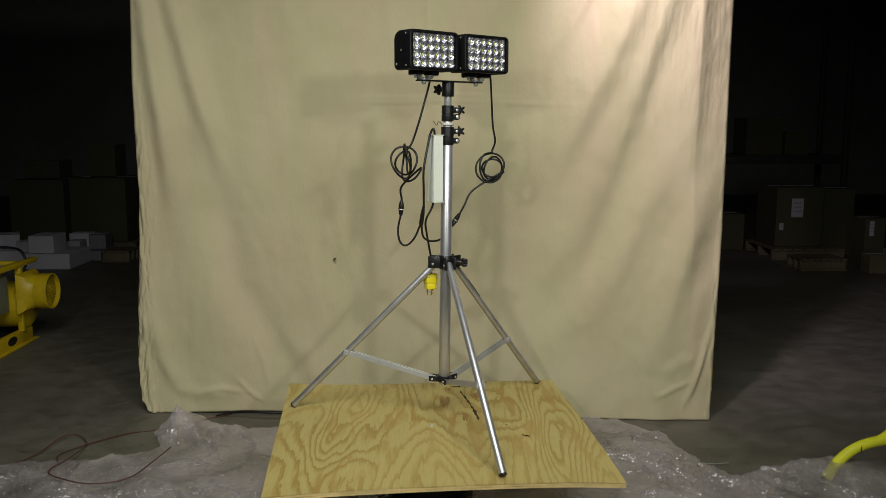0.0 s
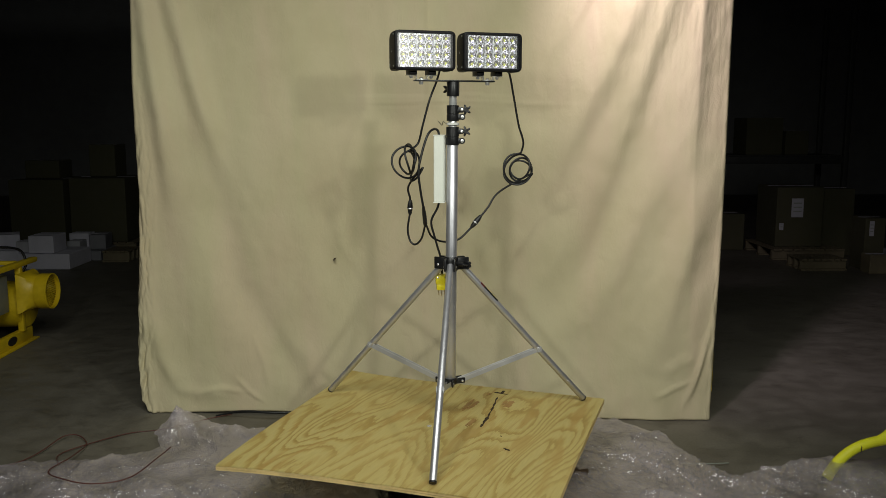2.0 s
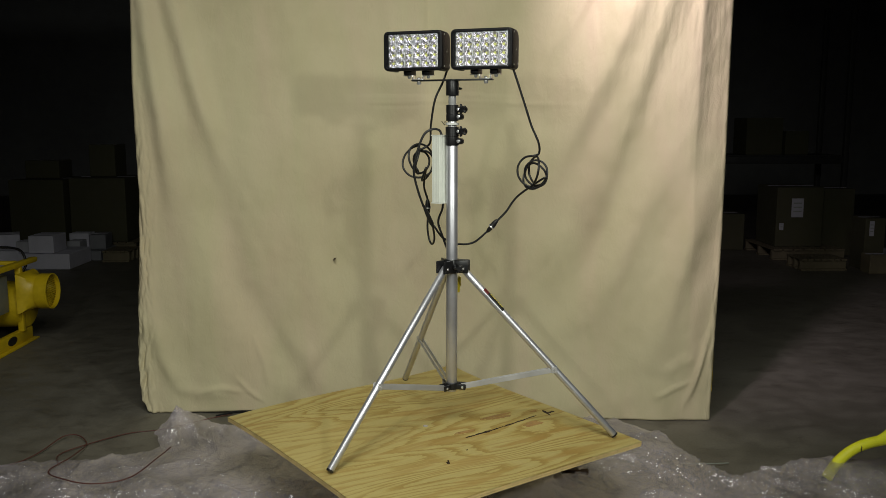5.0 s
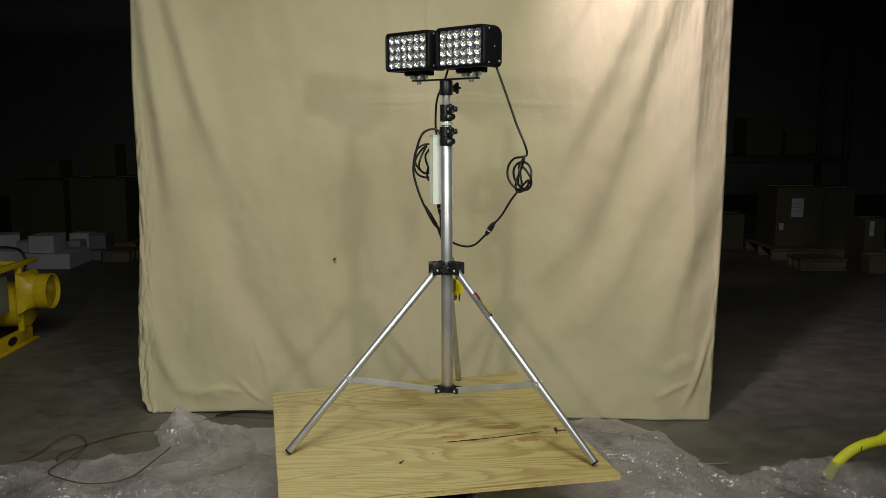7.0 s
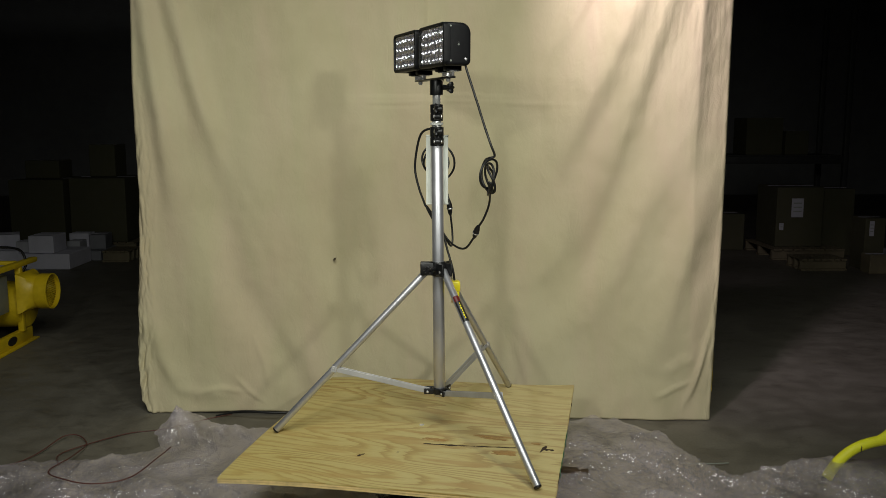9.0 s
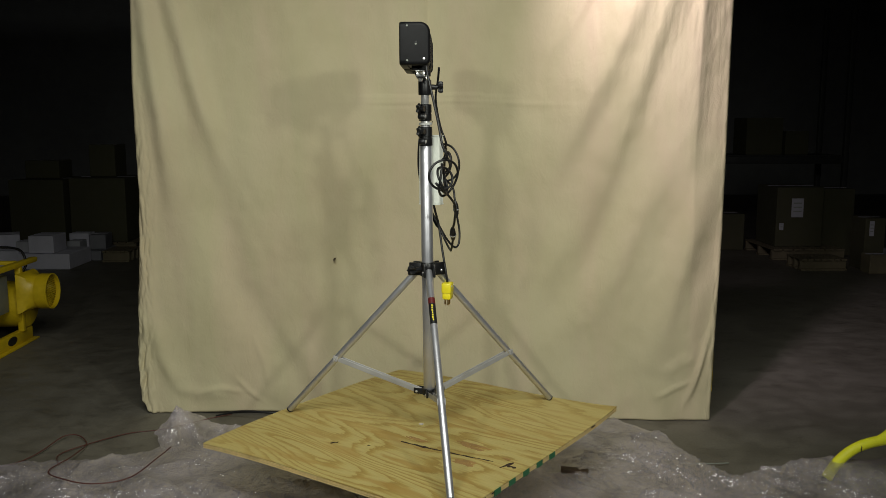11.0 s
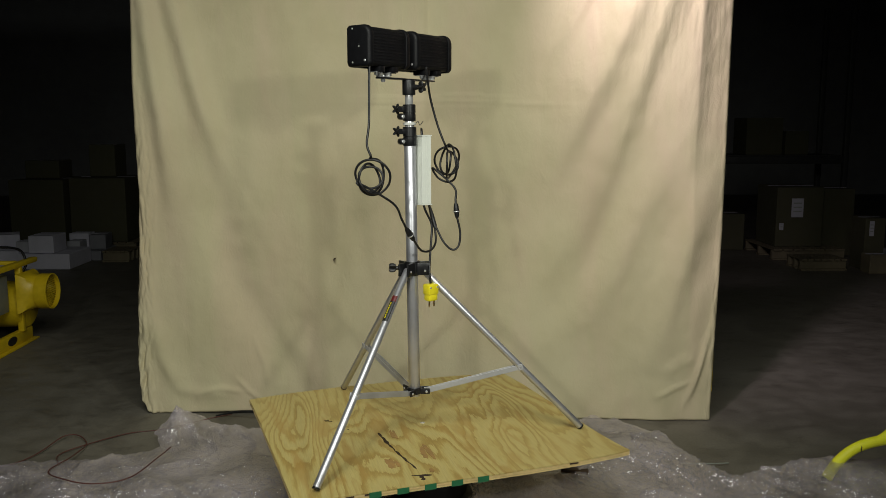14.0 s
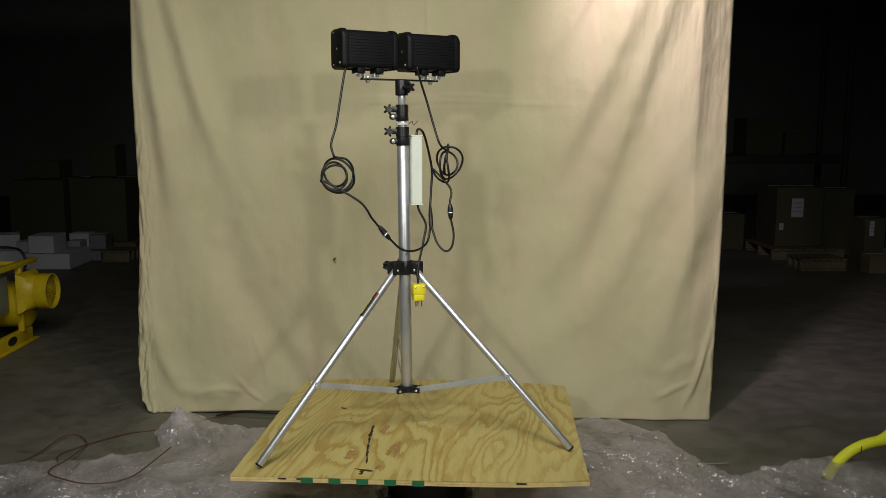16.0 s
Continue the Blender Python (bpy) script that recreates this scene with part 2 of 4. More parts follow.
WALL = painted("grey_hall_wall", (0.34, 0.34, 0.35), 0.8, 0, 4, 0.2, 0.2)


# ---- mesh helpers ----
def part(name, bm, mat, parent=None, label="", smooth=True, extra=()):
    me = bpy.data.meshes.new(name)
    for f in bm.faces:
        f.smooth = smooth
    if smooth:
        for e in bm.edges:
            if len(e.link_faces) == 2 and e.calc_face_angle(0) > 0.7:
                e.smooth = False
    bm.to_mesh(me)
    bm.free()
    for m in (mat, *extra):
        me.materials.append(m)
    ob = new(name, me)
    ob.parent = parent
    if label:
        ob["label"] = label
    return ob


def thing(name, label, category, at=(0, 0, 0), turn=0.0, group=""):
    ob = new(name)
    ob.empty_display_size = 0.1
    ob.matrix_basis = pose(*at, 0, 0, turn)
    return tagged(ob, label, category, group)


def add_box(bm, c, s, m=Matrix(), bevel=0.0, seg=2, index=0):
    """A box of size s about c, in the space m, with rounded edges."""
    before = set(bm.verts)
    r = bmesh.ops.create_cube(bm, size=1.0)
    bmesh.ops.transform(bm, matrix=m @ Matrix.Translation(c) @ Matrix.Diagonal((*s, 1)), verts=r["verts"])
    if bevel:
        es = list({e for v in r["verts"] for e in v.link_edges})
        bmesh.ops.bevel(bm, geom=es, offset=bevel, segments=seg, affect="EDGES", profile=0.5)
    if index:
        for f in bm.faces:
            if not any(v in before for v in f.verts):
                f.material_index = index


def frame_of(d):
    d = Vector(d).normalized()
    a = Vector((0, 0, 1)) if abs(d.z) < 0.9 else Vector((1, 0, 0))
    u = d.cross(a).normalized()
    return u, d.cross(u).normalized()


def add_sweep(bm, pts, r, seg=10, caps=True):
    """A round tube along points; r is one radius or one a point."""
    pts = [Vector(p) for p in pts]
    rs = r if isinstance(r, (list, tuple)) else [r] * len(pts)
    rings, u = [], None
    for i, p in enumerate(pts):
        d = (pts[min(i + 1, len(pts) - 1)] - pts[max(i - 1, 0)]).normalized()
        if u is None:
            u = frame_of(d)[0]
        u = (u - d * u.dot(d)).normalized()
        w = d.cross(u)
        rings.append([bm.verts.new(p + rs[i] * (math.cos(a) * u + math.sin(a) * w))
                      for a in (2 * math.pi * k / seg for k in range(seg))])
    for a, b in zip(rings, rings[1:]):
        for k in range(seg):
            bm.faces.new((a[k], a[(k + 1) % seg], b[(k + 1) % seg], b[k]))
    if caps:
        bm.faces.new(list(reversed(rings[0])))
        bm.faces.new(rings[-1])


def add_lathe(bm, a, b, profile, seg=24):
    """Turns (share of the way from a to b, radius) pairs about the line a-b."""
    a, b = Vector(a), Vector(b)
    u, w = frame_of(b - a)
    rings = [[bm.verts.new(a.lerp(b, t) + r * (math.cos(q) * u + math.sin(q) * w))
              for q in (2 * math.pi * k / seg for k in range(seg))] for t, r in profile]
    for p, q in zip(rings, rings[1:]):
        for k in range(seg):
            bm.faces.new((p[k], q[k], q[(k + 1) % seg], p[(k + 1) % seg]))
    if profile[0][1] > 0:
        bm.faces.new(rings[0])
    if profile[-1][1] > 0:
        bm.faces.new(list(reversed(rings[-1])))
    bmesh.ops.recalc_face_normals(bm, faces=bm.faces[:])


def spline(pts, steps=8):
    """A smooth line through points."""
    p = [Vector(q) for q in pts]
    p = [2 * p[0] - p[1], *p, 2 * p[-1] - p[-2]]
    out = []
    for i in range(1, len(p) - 2):
        a, b, c, d = p[i - 1:i + 3]
        for k in range(steps):
            t = k / steps
            out.append(0.5 * (2 * b + (c - a) * t + (2 * a - 5 * b + 4 * c - d) * t * t + (3 * b - a - 3 * c + d) * t ** 3))
    return out + [p[-2]]


def tube(name, a, b, r, mat, parent, label="", seg=20, cap=0.12):
    bm = bmesh.new()
    e = min(0.004, r * 0.4) / max(1e-6, (Vector(b) - Vector(a)).length)
    add_lathe(bm, a, b, [(0, r * (1 - cap)), (e, r), (1 - e, r), (1, r * (1 - cap))], seg)
    return part(name, bm, mat, parent, label)


# ---- hall ----
def hall():
    bm = bmesh.new()
    add_box(bm, (0, 3, -0.1), (26, 26, 0.2))
    tagged(part("floor", bm, CONCRETE, smooth=False), "worn stained grey concrete hall floor", "floor", kind="structure")
    for name, c, s in (("wall_north", (0, 16.1, 3.5), (26, 0.2, 7)), ("wall_south", (0, -10.1, 3.5), (26, 0.2, 7)),
                       ("wall_east", (13.1, 3, 3.5), (0.2, 26, 7)), ("wall_west", (-13.1, 3, 3.5), (0.2, 26, 7)),
                       ("ceiling", (0, 3, 7.1), (26.4, 26.4, 0.2))):
        bm = bmesh.new()
        add_box(bm, c, s)
        tagged(part(name, bm, WALL, smooth=False), "dark grey painted hall " + name.split("_")[0], name.split("_")[0], kind="structure")


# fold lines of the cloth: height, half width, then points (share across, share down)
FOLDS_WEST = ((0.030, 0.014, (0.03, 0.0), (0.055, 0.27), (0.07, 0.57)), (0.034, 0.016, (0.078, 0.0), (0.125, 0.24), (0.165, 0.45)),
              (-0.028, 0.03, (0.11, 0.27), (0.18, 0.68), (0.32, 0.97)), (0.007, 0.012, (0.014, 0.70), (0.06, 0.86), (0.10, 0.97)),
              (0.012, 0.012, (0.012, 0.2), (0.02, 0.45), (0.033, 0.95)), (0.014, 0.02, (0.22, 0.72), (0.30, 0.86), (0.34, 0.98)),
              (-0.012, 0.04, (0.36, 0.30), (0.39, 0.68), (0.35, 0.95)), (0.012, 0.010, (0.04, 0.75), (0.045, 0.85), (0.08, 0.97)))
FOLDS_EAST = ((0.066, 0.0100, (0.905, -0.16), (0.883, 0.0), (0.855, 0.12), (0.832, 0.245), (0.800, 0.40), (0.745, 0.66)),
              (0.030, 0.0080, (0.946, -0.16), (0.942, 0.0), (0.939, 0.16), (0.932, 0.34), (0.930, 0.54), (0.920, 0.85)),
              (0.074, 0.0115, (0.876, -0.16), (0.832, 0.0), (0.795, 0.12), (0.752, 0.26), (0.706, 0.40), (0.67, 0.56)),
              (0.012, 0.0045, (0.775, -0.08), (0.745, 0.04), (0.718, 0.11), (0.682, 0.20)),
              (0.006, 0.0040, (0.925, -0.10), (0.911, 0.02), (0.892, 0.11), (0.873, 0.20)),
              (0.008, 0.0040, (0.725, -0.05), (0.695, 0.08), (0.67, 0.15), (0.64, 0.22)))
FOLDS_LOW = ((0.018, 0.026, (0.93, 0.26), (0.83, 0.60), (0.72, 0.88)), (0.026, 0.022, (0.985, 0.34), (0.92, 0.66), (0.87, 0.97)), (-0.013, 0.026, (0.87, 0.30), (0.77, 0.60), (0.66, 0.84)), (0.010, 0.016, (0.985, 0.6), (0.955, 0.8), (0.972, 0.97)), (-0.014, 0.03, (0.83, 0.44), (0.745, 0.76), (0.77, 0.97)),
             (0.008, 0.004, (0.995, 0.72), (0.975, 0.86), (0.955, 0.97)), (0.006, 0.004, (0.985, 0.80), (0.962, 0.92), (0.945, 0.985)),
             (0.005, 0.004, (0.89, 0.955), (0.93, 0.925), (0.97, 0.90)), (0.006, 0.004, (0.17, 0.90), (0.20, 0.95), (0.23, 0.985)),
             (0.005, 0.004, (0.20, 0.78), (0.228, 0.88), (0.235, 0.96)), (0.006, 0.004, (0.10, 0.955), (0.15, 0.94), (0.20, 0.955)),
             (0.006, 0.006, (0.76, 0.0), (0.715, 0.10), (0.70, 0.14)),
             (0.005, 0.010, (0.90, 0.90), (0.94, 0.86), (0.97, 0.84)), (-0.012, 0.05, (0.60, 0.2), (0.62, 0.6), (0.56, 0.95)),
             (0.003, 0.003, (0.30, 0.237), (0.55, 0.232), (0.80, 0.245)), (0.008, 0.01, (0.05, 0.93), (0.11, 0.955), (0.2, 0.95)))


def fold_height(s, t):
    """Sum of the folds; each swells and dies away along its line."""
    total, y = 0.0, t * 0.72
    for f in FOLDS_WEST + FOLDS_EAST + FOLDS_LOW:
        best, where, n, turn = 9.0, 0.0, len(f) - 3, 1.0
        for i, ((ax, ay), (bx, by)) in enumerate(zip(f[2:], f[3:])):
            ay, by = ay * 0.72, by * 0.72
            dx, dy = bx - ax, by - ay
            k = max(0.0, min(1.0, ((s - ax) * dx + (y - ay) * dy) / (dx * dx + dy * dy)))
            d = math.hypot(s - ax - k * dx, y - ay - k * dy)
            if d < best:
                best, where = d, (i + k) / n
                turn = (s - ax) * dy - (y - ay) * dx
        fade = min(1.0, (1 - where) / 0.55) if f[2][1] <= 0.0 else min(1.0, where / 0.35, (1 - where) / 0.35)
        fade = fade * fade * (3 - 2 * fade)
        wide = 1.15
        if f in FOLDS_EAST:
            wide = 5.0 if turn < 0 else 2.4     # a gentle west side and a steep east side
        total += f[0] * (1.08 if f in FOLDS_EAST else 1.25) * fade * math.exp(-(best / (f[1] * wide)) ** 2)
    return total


def backdrop():
    """Canvas drop cloth: straight hem on the floor, deep folds fanning from the east top corner, a rolled west edge."""
    bm = bmesh.new()
    cols, rows, top, low = 400, 260, 2.52, 0.003
    grid = []
    for j in range(rows + 1):
        z = top + (low - top) * j / rows
        t = (2.15 - z) / 2.14
        west = np.interp(z, [0.0, 0.08, 0.40, 1.2, 1.75, 2.15, 2.52], [-1.525, -1.562, -1.566, -1.530, -1.538, -1.526, -1.526])
        east = np.interp(z, [0.0, 0.3, 1.0, 1.6, 2.15, 2.52], [1.494, 1.500, 1.526, 1.530, 1.534, 1.534])
        row = []
        for i in range(cols + 1):
            s = i / cols - 0.55 * math.sin(2 * math.pi * i / cols) / (2 * math.pi)      # closer threads near both edges
            x = west + (east - west) * s
            y = 1.015 - 0.062 * x
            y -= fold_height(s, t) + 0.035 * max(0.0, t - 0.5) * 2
            lean = x + 0.16 * (z - 1.0) * (1 if x < 0 else -1)
            y -= 0.022 * noise.noise((lean * 2.6, z * 0.5, 3.0)) + 0.010 * noise.noise((lean * 7, z * 1.1, 7.0)) + 0.0022 * noise.noise((x * 19, z * 11, 7.0))
            fan = max(0.0, min(1.0, (s - 0.66) / 0.12)) * max(0.0, 1 - max(0.0, t) / 0.42)
            ca, sa = x * 0.86 + z * 0.50 * 0.6, z * 0.86 - x * 0.50
            y -= fan * (0.0036 * noise.noise((ca * 30 - z * 9, sa * 5, 2.0)) + 0.0030 * noise.noise((ca * 62 - z * 20, sa * 14, 6.0)))
            back = max(0.0, (s - 0.944) / 0.056) * max(0.0, 1 - max(0.0, t) / 0.9)      # the east strip turns away
            y += 0.11 * back
            x += 0.036 * back
            crush = max(0.0, min(1.0, t * 1.6 - 0.2)) * max(0.0, 1 - min(s, (1 - s) * 2.5) / 0.040) * min(1.0, min(s, 1 - s) / 0.010)
            y -= crush * (1.0 if s < 0.5 else 0.6) * (0.026 * noise.noise((x * 46 + z * 3, z * 2.2, 1.0)) + 0.020 * (1 - 2.4 * abs(noise.noise((x * 30 - z * 7, z * 3.2 + x * 9, 4.0)))) + 0.007 * (1 - 2.4 * abs(noise.noise((x * 55 + z * 14, z * 8, 2.0)))))
            y += 0.10 * max(0.0, 1 - s / 0.012) ** 2 + 0.05 * max(0.0, 1 - (1 - s) / 0.008) ** 2
            dz = 0.016 * math.exp(-((x + 0.9) / 0.3) ** 2) * max(0.0, t) ** 8 + 0.03 * max(0, 1 - s / 0.02) ** 2 * max(0.0, t) ** 12
            for line, size in ((1.684, 0.0050), (1.632, 0.0030)):       # old packing creases
                d = line + 0.006 * math.sin(x * 9) - z
                if 0 < d < 0.11:
                    y -= size * (1 - d / 0.11) * max(0.0, 1 - (abs(x - 0.03) / 0.46) ** 4)
            row.append(bm.verts.new((x, y, z + dz)))
        grid.append(row)
    for a, b in zip(grid, grid[1:]):
        for i in range(cols):
            bm.faces.new((a[i], b[i], b[i + 1], a[i + 1]))
    ob = part("backdrop_cloth", bm, CANVAS)
    mod = ob.modifiers.new("thickness", "SOLIDIFY")
    mod.thickness, mod.offset = 0.0025, 1.0
    bm = bmesh.new()
    for dx, dz, r in ((0, 0, 0.0038), (0.005, 0.003, 0.0026), (-0.002, -0.005, 0.002)):
        add_lathe(bm, (-0.485 + dx, 1.04, 0.842 + dz), (-0.485 + dx, 1.010, 0.842 + dz), [(0, r), (0.8, r), (1, r * 0.4)], 8)
    part("dark_speck", bm, CHARRED, ob, "small dark speck stuck to the cloth")
    tagged(ob, "creased beige canvas drop cloth hanging as a backdrop", "backdrop cloth")


def backdrop_frame():
    root = thing("backdrop_frame", "yellow steel frame standing behind the canvas cloth", "frame", (0, 1.41, 0))
    for x in (-1.30, 1.633):
        bm = bmesh.new()
        add_box(bm, (x, 0, 1.29), (0.05, 0.05, 2.58), bevel=0.004)
        part("post", bm, YPAINT, root)
        bm = bmesh.new()
        add_box(bm, (x, -0.23, 2.555), (0.04, 0.41, 0.04), bevel=0.004)
        part("arm", bm, YPAINT, root)
    bm = bmesh.new()
    add_sweep(bm, [(-1.6, -0.36, 2.515), (1.7, -0.46, 2.515)], 0.02, 16)
    part("crossbar", bm, YPAINT, root)


def sheeting():
    """Crumpled film spread on the floor under and round the turntable."""
    edge = ((-2.6, 0.2), (-1.95, 0.30), (-1.55, 0.36), (-1.28, 0.50), (-1.36, 0.66), (-1.26, 0.90), (-1.10, 0.84), (-0.96, 0.76), (-0.6, 0.77), (0.5, 0.84),
            (0.98, 0.87), (1.17, 0.62), (1.23, 0.22), (1.33, 0.11), (1.55, 0.15), (2.0, 0.28), (2.6, 0.44), (2.6, -1.0), (-2.6, -1.0))

    def inside(x, y):
        hit = False
        for (ax, ay), (bx, by) in zip(edge, edge[1:] + edge[:1]):
            if (ay > y) != (by > y) and x < ax + (y - ay) * (bx - ax) / (by - ay):
                hit = not hit
        return hit

    def height(x, y):
        q = Vector((x, y, 0))
        big = noise.noise(q * 2.1 + Vector((4, 0, 0)))
        drift = noise.noise(q * 1.3 + Vector((0, 7, 3)))
        ridge = 1 - abs(noise.noise(Vector((x * 3.6 + y * 2.4 + drift, y * 3.2 - x * 0.9, 0)))) * 2.6
        pleat = 1 - abs(noise.noise(Vector((x * 13 + y * 8 + 3 * drift, y * 3.0 - x * 2, 2)))) * 2.4
        fine = 1 - abs(noise.noise(Vector((x * 27 - y * 6, y * 19 + 2 * drift, 5)))) * 2.2
        patch = max(0.0, min(1.0, 0.5 + 1.6 * noise.noise(q * 1.7 + Vector((9, 2, 1)))))
        h = 0.018 + 0.011 * big + 0.020 * max(0, ridge) ** 3 + 0.013 * max(-0.3, pleat) * (0.3 + 0.7 * patch) + 0.0060 * max(-0.5, fine) * (0.15 + patch)
        h += 0.135 * (0.78 + 0.4 * (0.5 - abs(noise.noise(Vector((x * 38 + y * 9, y * 22, 3))))) ) * math.exp(-(abs((x + 1.245) / 0.075)) ** 1.2 - (abs((y - 0.72) / 0.12)) ** 1.4)
        h += 0.06 * math.exp(-((x - 1.9) / 0.35) ** 2 - ((y - 0.10) / 0.14) ** 2)
        h += 0.03 * math.exp(-((x + 1.8) / 0.35) ** 2 - ((y - 0.12) / 0.14) ** 2)
        return max(0.004, h)

    bm, step, pts = bmesh.new(), 0.0125, {}
    nx, ny = int(5.2 / step), int(2.0 / step)
    keep = [[inside(-2.6 + i * step + 0.02 * noise.noise((i * 0.17, j * 0.17, 0)), -1.0 + j * step + 0.02 * noise.noise((i * 0.17, j * 0.17, 9)))
             for j in range(ny)] for i in range(nx)]

    def vert(i, j):
        if (i, j) not in pts:
            x, y = -2.6 + i * step, -1.0 + j * step
            pts[i, j] = bm.verts.new((x + 0.008 * noise.noise((x * 9, y * 9, 1)), y + 0.008 * noise.noise((x * 9, y * 9, 4)), height(x, y)))
        return pts[i, j]

    for i in range(nx):
        for j in range(ny):
            if keep[i][j]:
                bm.faces.new((vert(i, j), vert(i + 1, j), vert(i + 1, j + 1), vert(i, j + 1)))
    rim = [v for v in bm.verts if v.is_boundary]
    for v in rim:
        v.co.z = 0.004 + (v.co.z - 0.004) * 0.55
    for k in range(5):
        bmesh.ops.smooth_vert(bm, verts=rim, factor=0.5, use_axis_x=True, use_axis_y=True, use_axis_z=True)
    tagged(part("plastic_sheet", bm, FILM, smooth=False), "crumpled clear plastic sheeting spread on the concrete floor", "plastic sheet")


# ---- turntable, board and tower ----
def turntable():
    root = thing("turntable", "black round turntable pedestal under the plywood board", "turntable")
    bm = bmesh.new()
    add_lathe(bm, (0, 0, 0), (0, 0, 0.25), [(0, 0.20), (0.1, 0.20), (0.14, 0.165), (0.9, 0.16), (1, 0.16)], 40)
    part("pedestal", bm, DRUM, root)
    bm = bmesh.new()
    add_lathe(bm, (0, 0, 0.25), (0, 0, HB - 0.020), [(0, 0.12), (0.15, 0.22), (0.9, 0.225), (1, 0.22)], 40)
    part("platter", bm, DRUM, root)


AX = 4.55
BOARD = pose(0.022, -0.023, 0, 0, 0, AX)
BW, BD = 1.258, 1.187


def warp(x, y):
    """The sheet's corners sag, but for one that curls up."""
    size = -0.016 if y < 0 else -0.002 if x > 0 else 0.018
    return size * (abs(x) / BW * 2) ** 3 * (abs(y) / BD * 2) ** 3


def board_sheet(z0, z1, inset, seed):
    """One veneer: slightly uneven edges and a faint warp that lets the corners sag."""
    bm, nseg = bmesh.new(), 24
    grid = {}
    for k, z in ((0, z0), (1, z1)):
        for i in range(nseg + 1):
            for j in range(nseg + 1):
                x, y = (i / nseg - 0.5) * (BW - 2 * inset), (j / nseg - 0.5) * (BD - 2 * inset)
                if i in (0, nseg):
                    x += 0.0015 * noise.noise((y * 9, seed, x))
                if j in (0, nseg):
                    y += 0.0015 * noise.noise((x * 9, seed, y))
                sag = warp(x, y)
                grid[k, i, j] = bm.verts.new(BOARD @ Vector((x, y, z + sag)))
    for i in range(nseg):
        for j in range(nseg):
            bm.faces.new([grid[1, a, b] for a, b in ((i, j), (i + 1, j), (i + 1, j + 1), (i, j + 1))])
            bm.faces.new([grid[0, a, b] for a, b in ((i, j), (i, j + 1), (i + 1, j + 1), (i + 1, j))])
    for i in range(nseg):
        for a, b in (((i, 0), (i + 1, 0)), ((i + 1, nseg), (i, nseg)), ((nseg, i), (nseg, i + 1)), ((0, i + 1), (0, i))):
            bm.faces.new((grid[0, a[0], a[1]], grid[0, b[0], b[1]], grid[1, b[0], b[1]], grid[1, a[0], a[1]]))
    return bm


def sliver(pts, widths, z0, z1):
    """A thin irregular inlay along points on the board, closed on all sides."""
    bm = bmesh.new()
    rows = []
    for i, p in enumerate(pts):
        p = Vector((p[0], p[1], 0))
        q, r = Vector((*pts[max(0, i - 1)], 0)), Vector((*pts[min(len(pts) - 1, i + 1)], 0))
        d = (r - q).normalized()
        side = Vector((-d.y, d.x, 0)) * widths[i]
        rows.append([bm.verts.new(p + side + Vector((0, 0, z0))), bm.verts.new(p - side + Vector((0, 0, z0))),
                     bm.verts.new(p - side * 0.9 + Vector((0, 0, z1))), bm.verts.new(p + side * 0.9 + Vector((0, 0, z1)))])
    for a, b in zip(rows, rows[1:]):
        for k in range(4):
            bm.faces.new((a[k], a[(k + 1) % 4], b[(k + 1) % 4], b[k]))
    bm.faces.new(rows[0])
    bm.faces.new(list(reversed(rows[-1])))
    bmesh.ops.recalc_face_normals(bm, faces=bm.faces[:])
    return bm


def jagged(a, b, count, wobble, width, seed):
    rng = random.Random(seed)
    pts, ws = [], []
    for k in range(count + 1):
        t = k / count
        pts.append((a[0] + (b[0] - a[0]) * t + rng.uniform(-wobble, wobble), a[1] + (b[1] - a[1]) * t + rng.uniform(-wobble, wobble) * 0.4))
        ws.append(width * (0.35 + rng.random()) * (0.4 if k in (0, count) else 1))
    return pts, ws


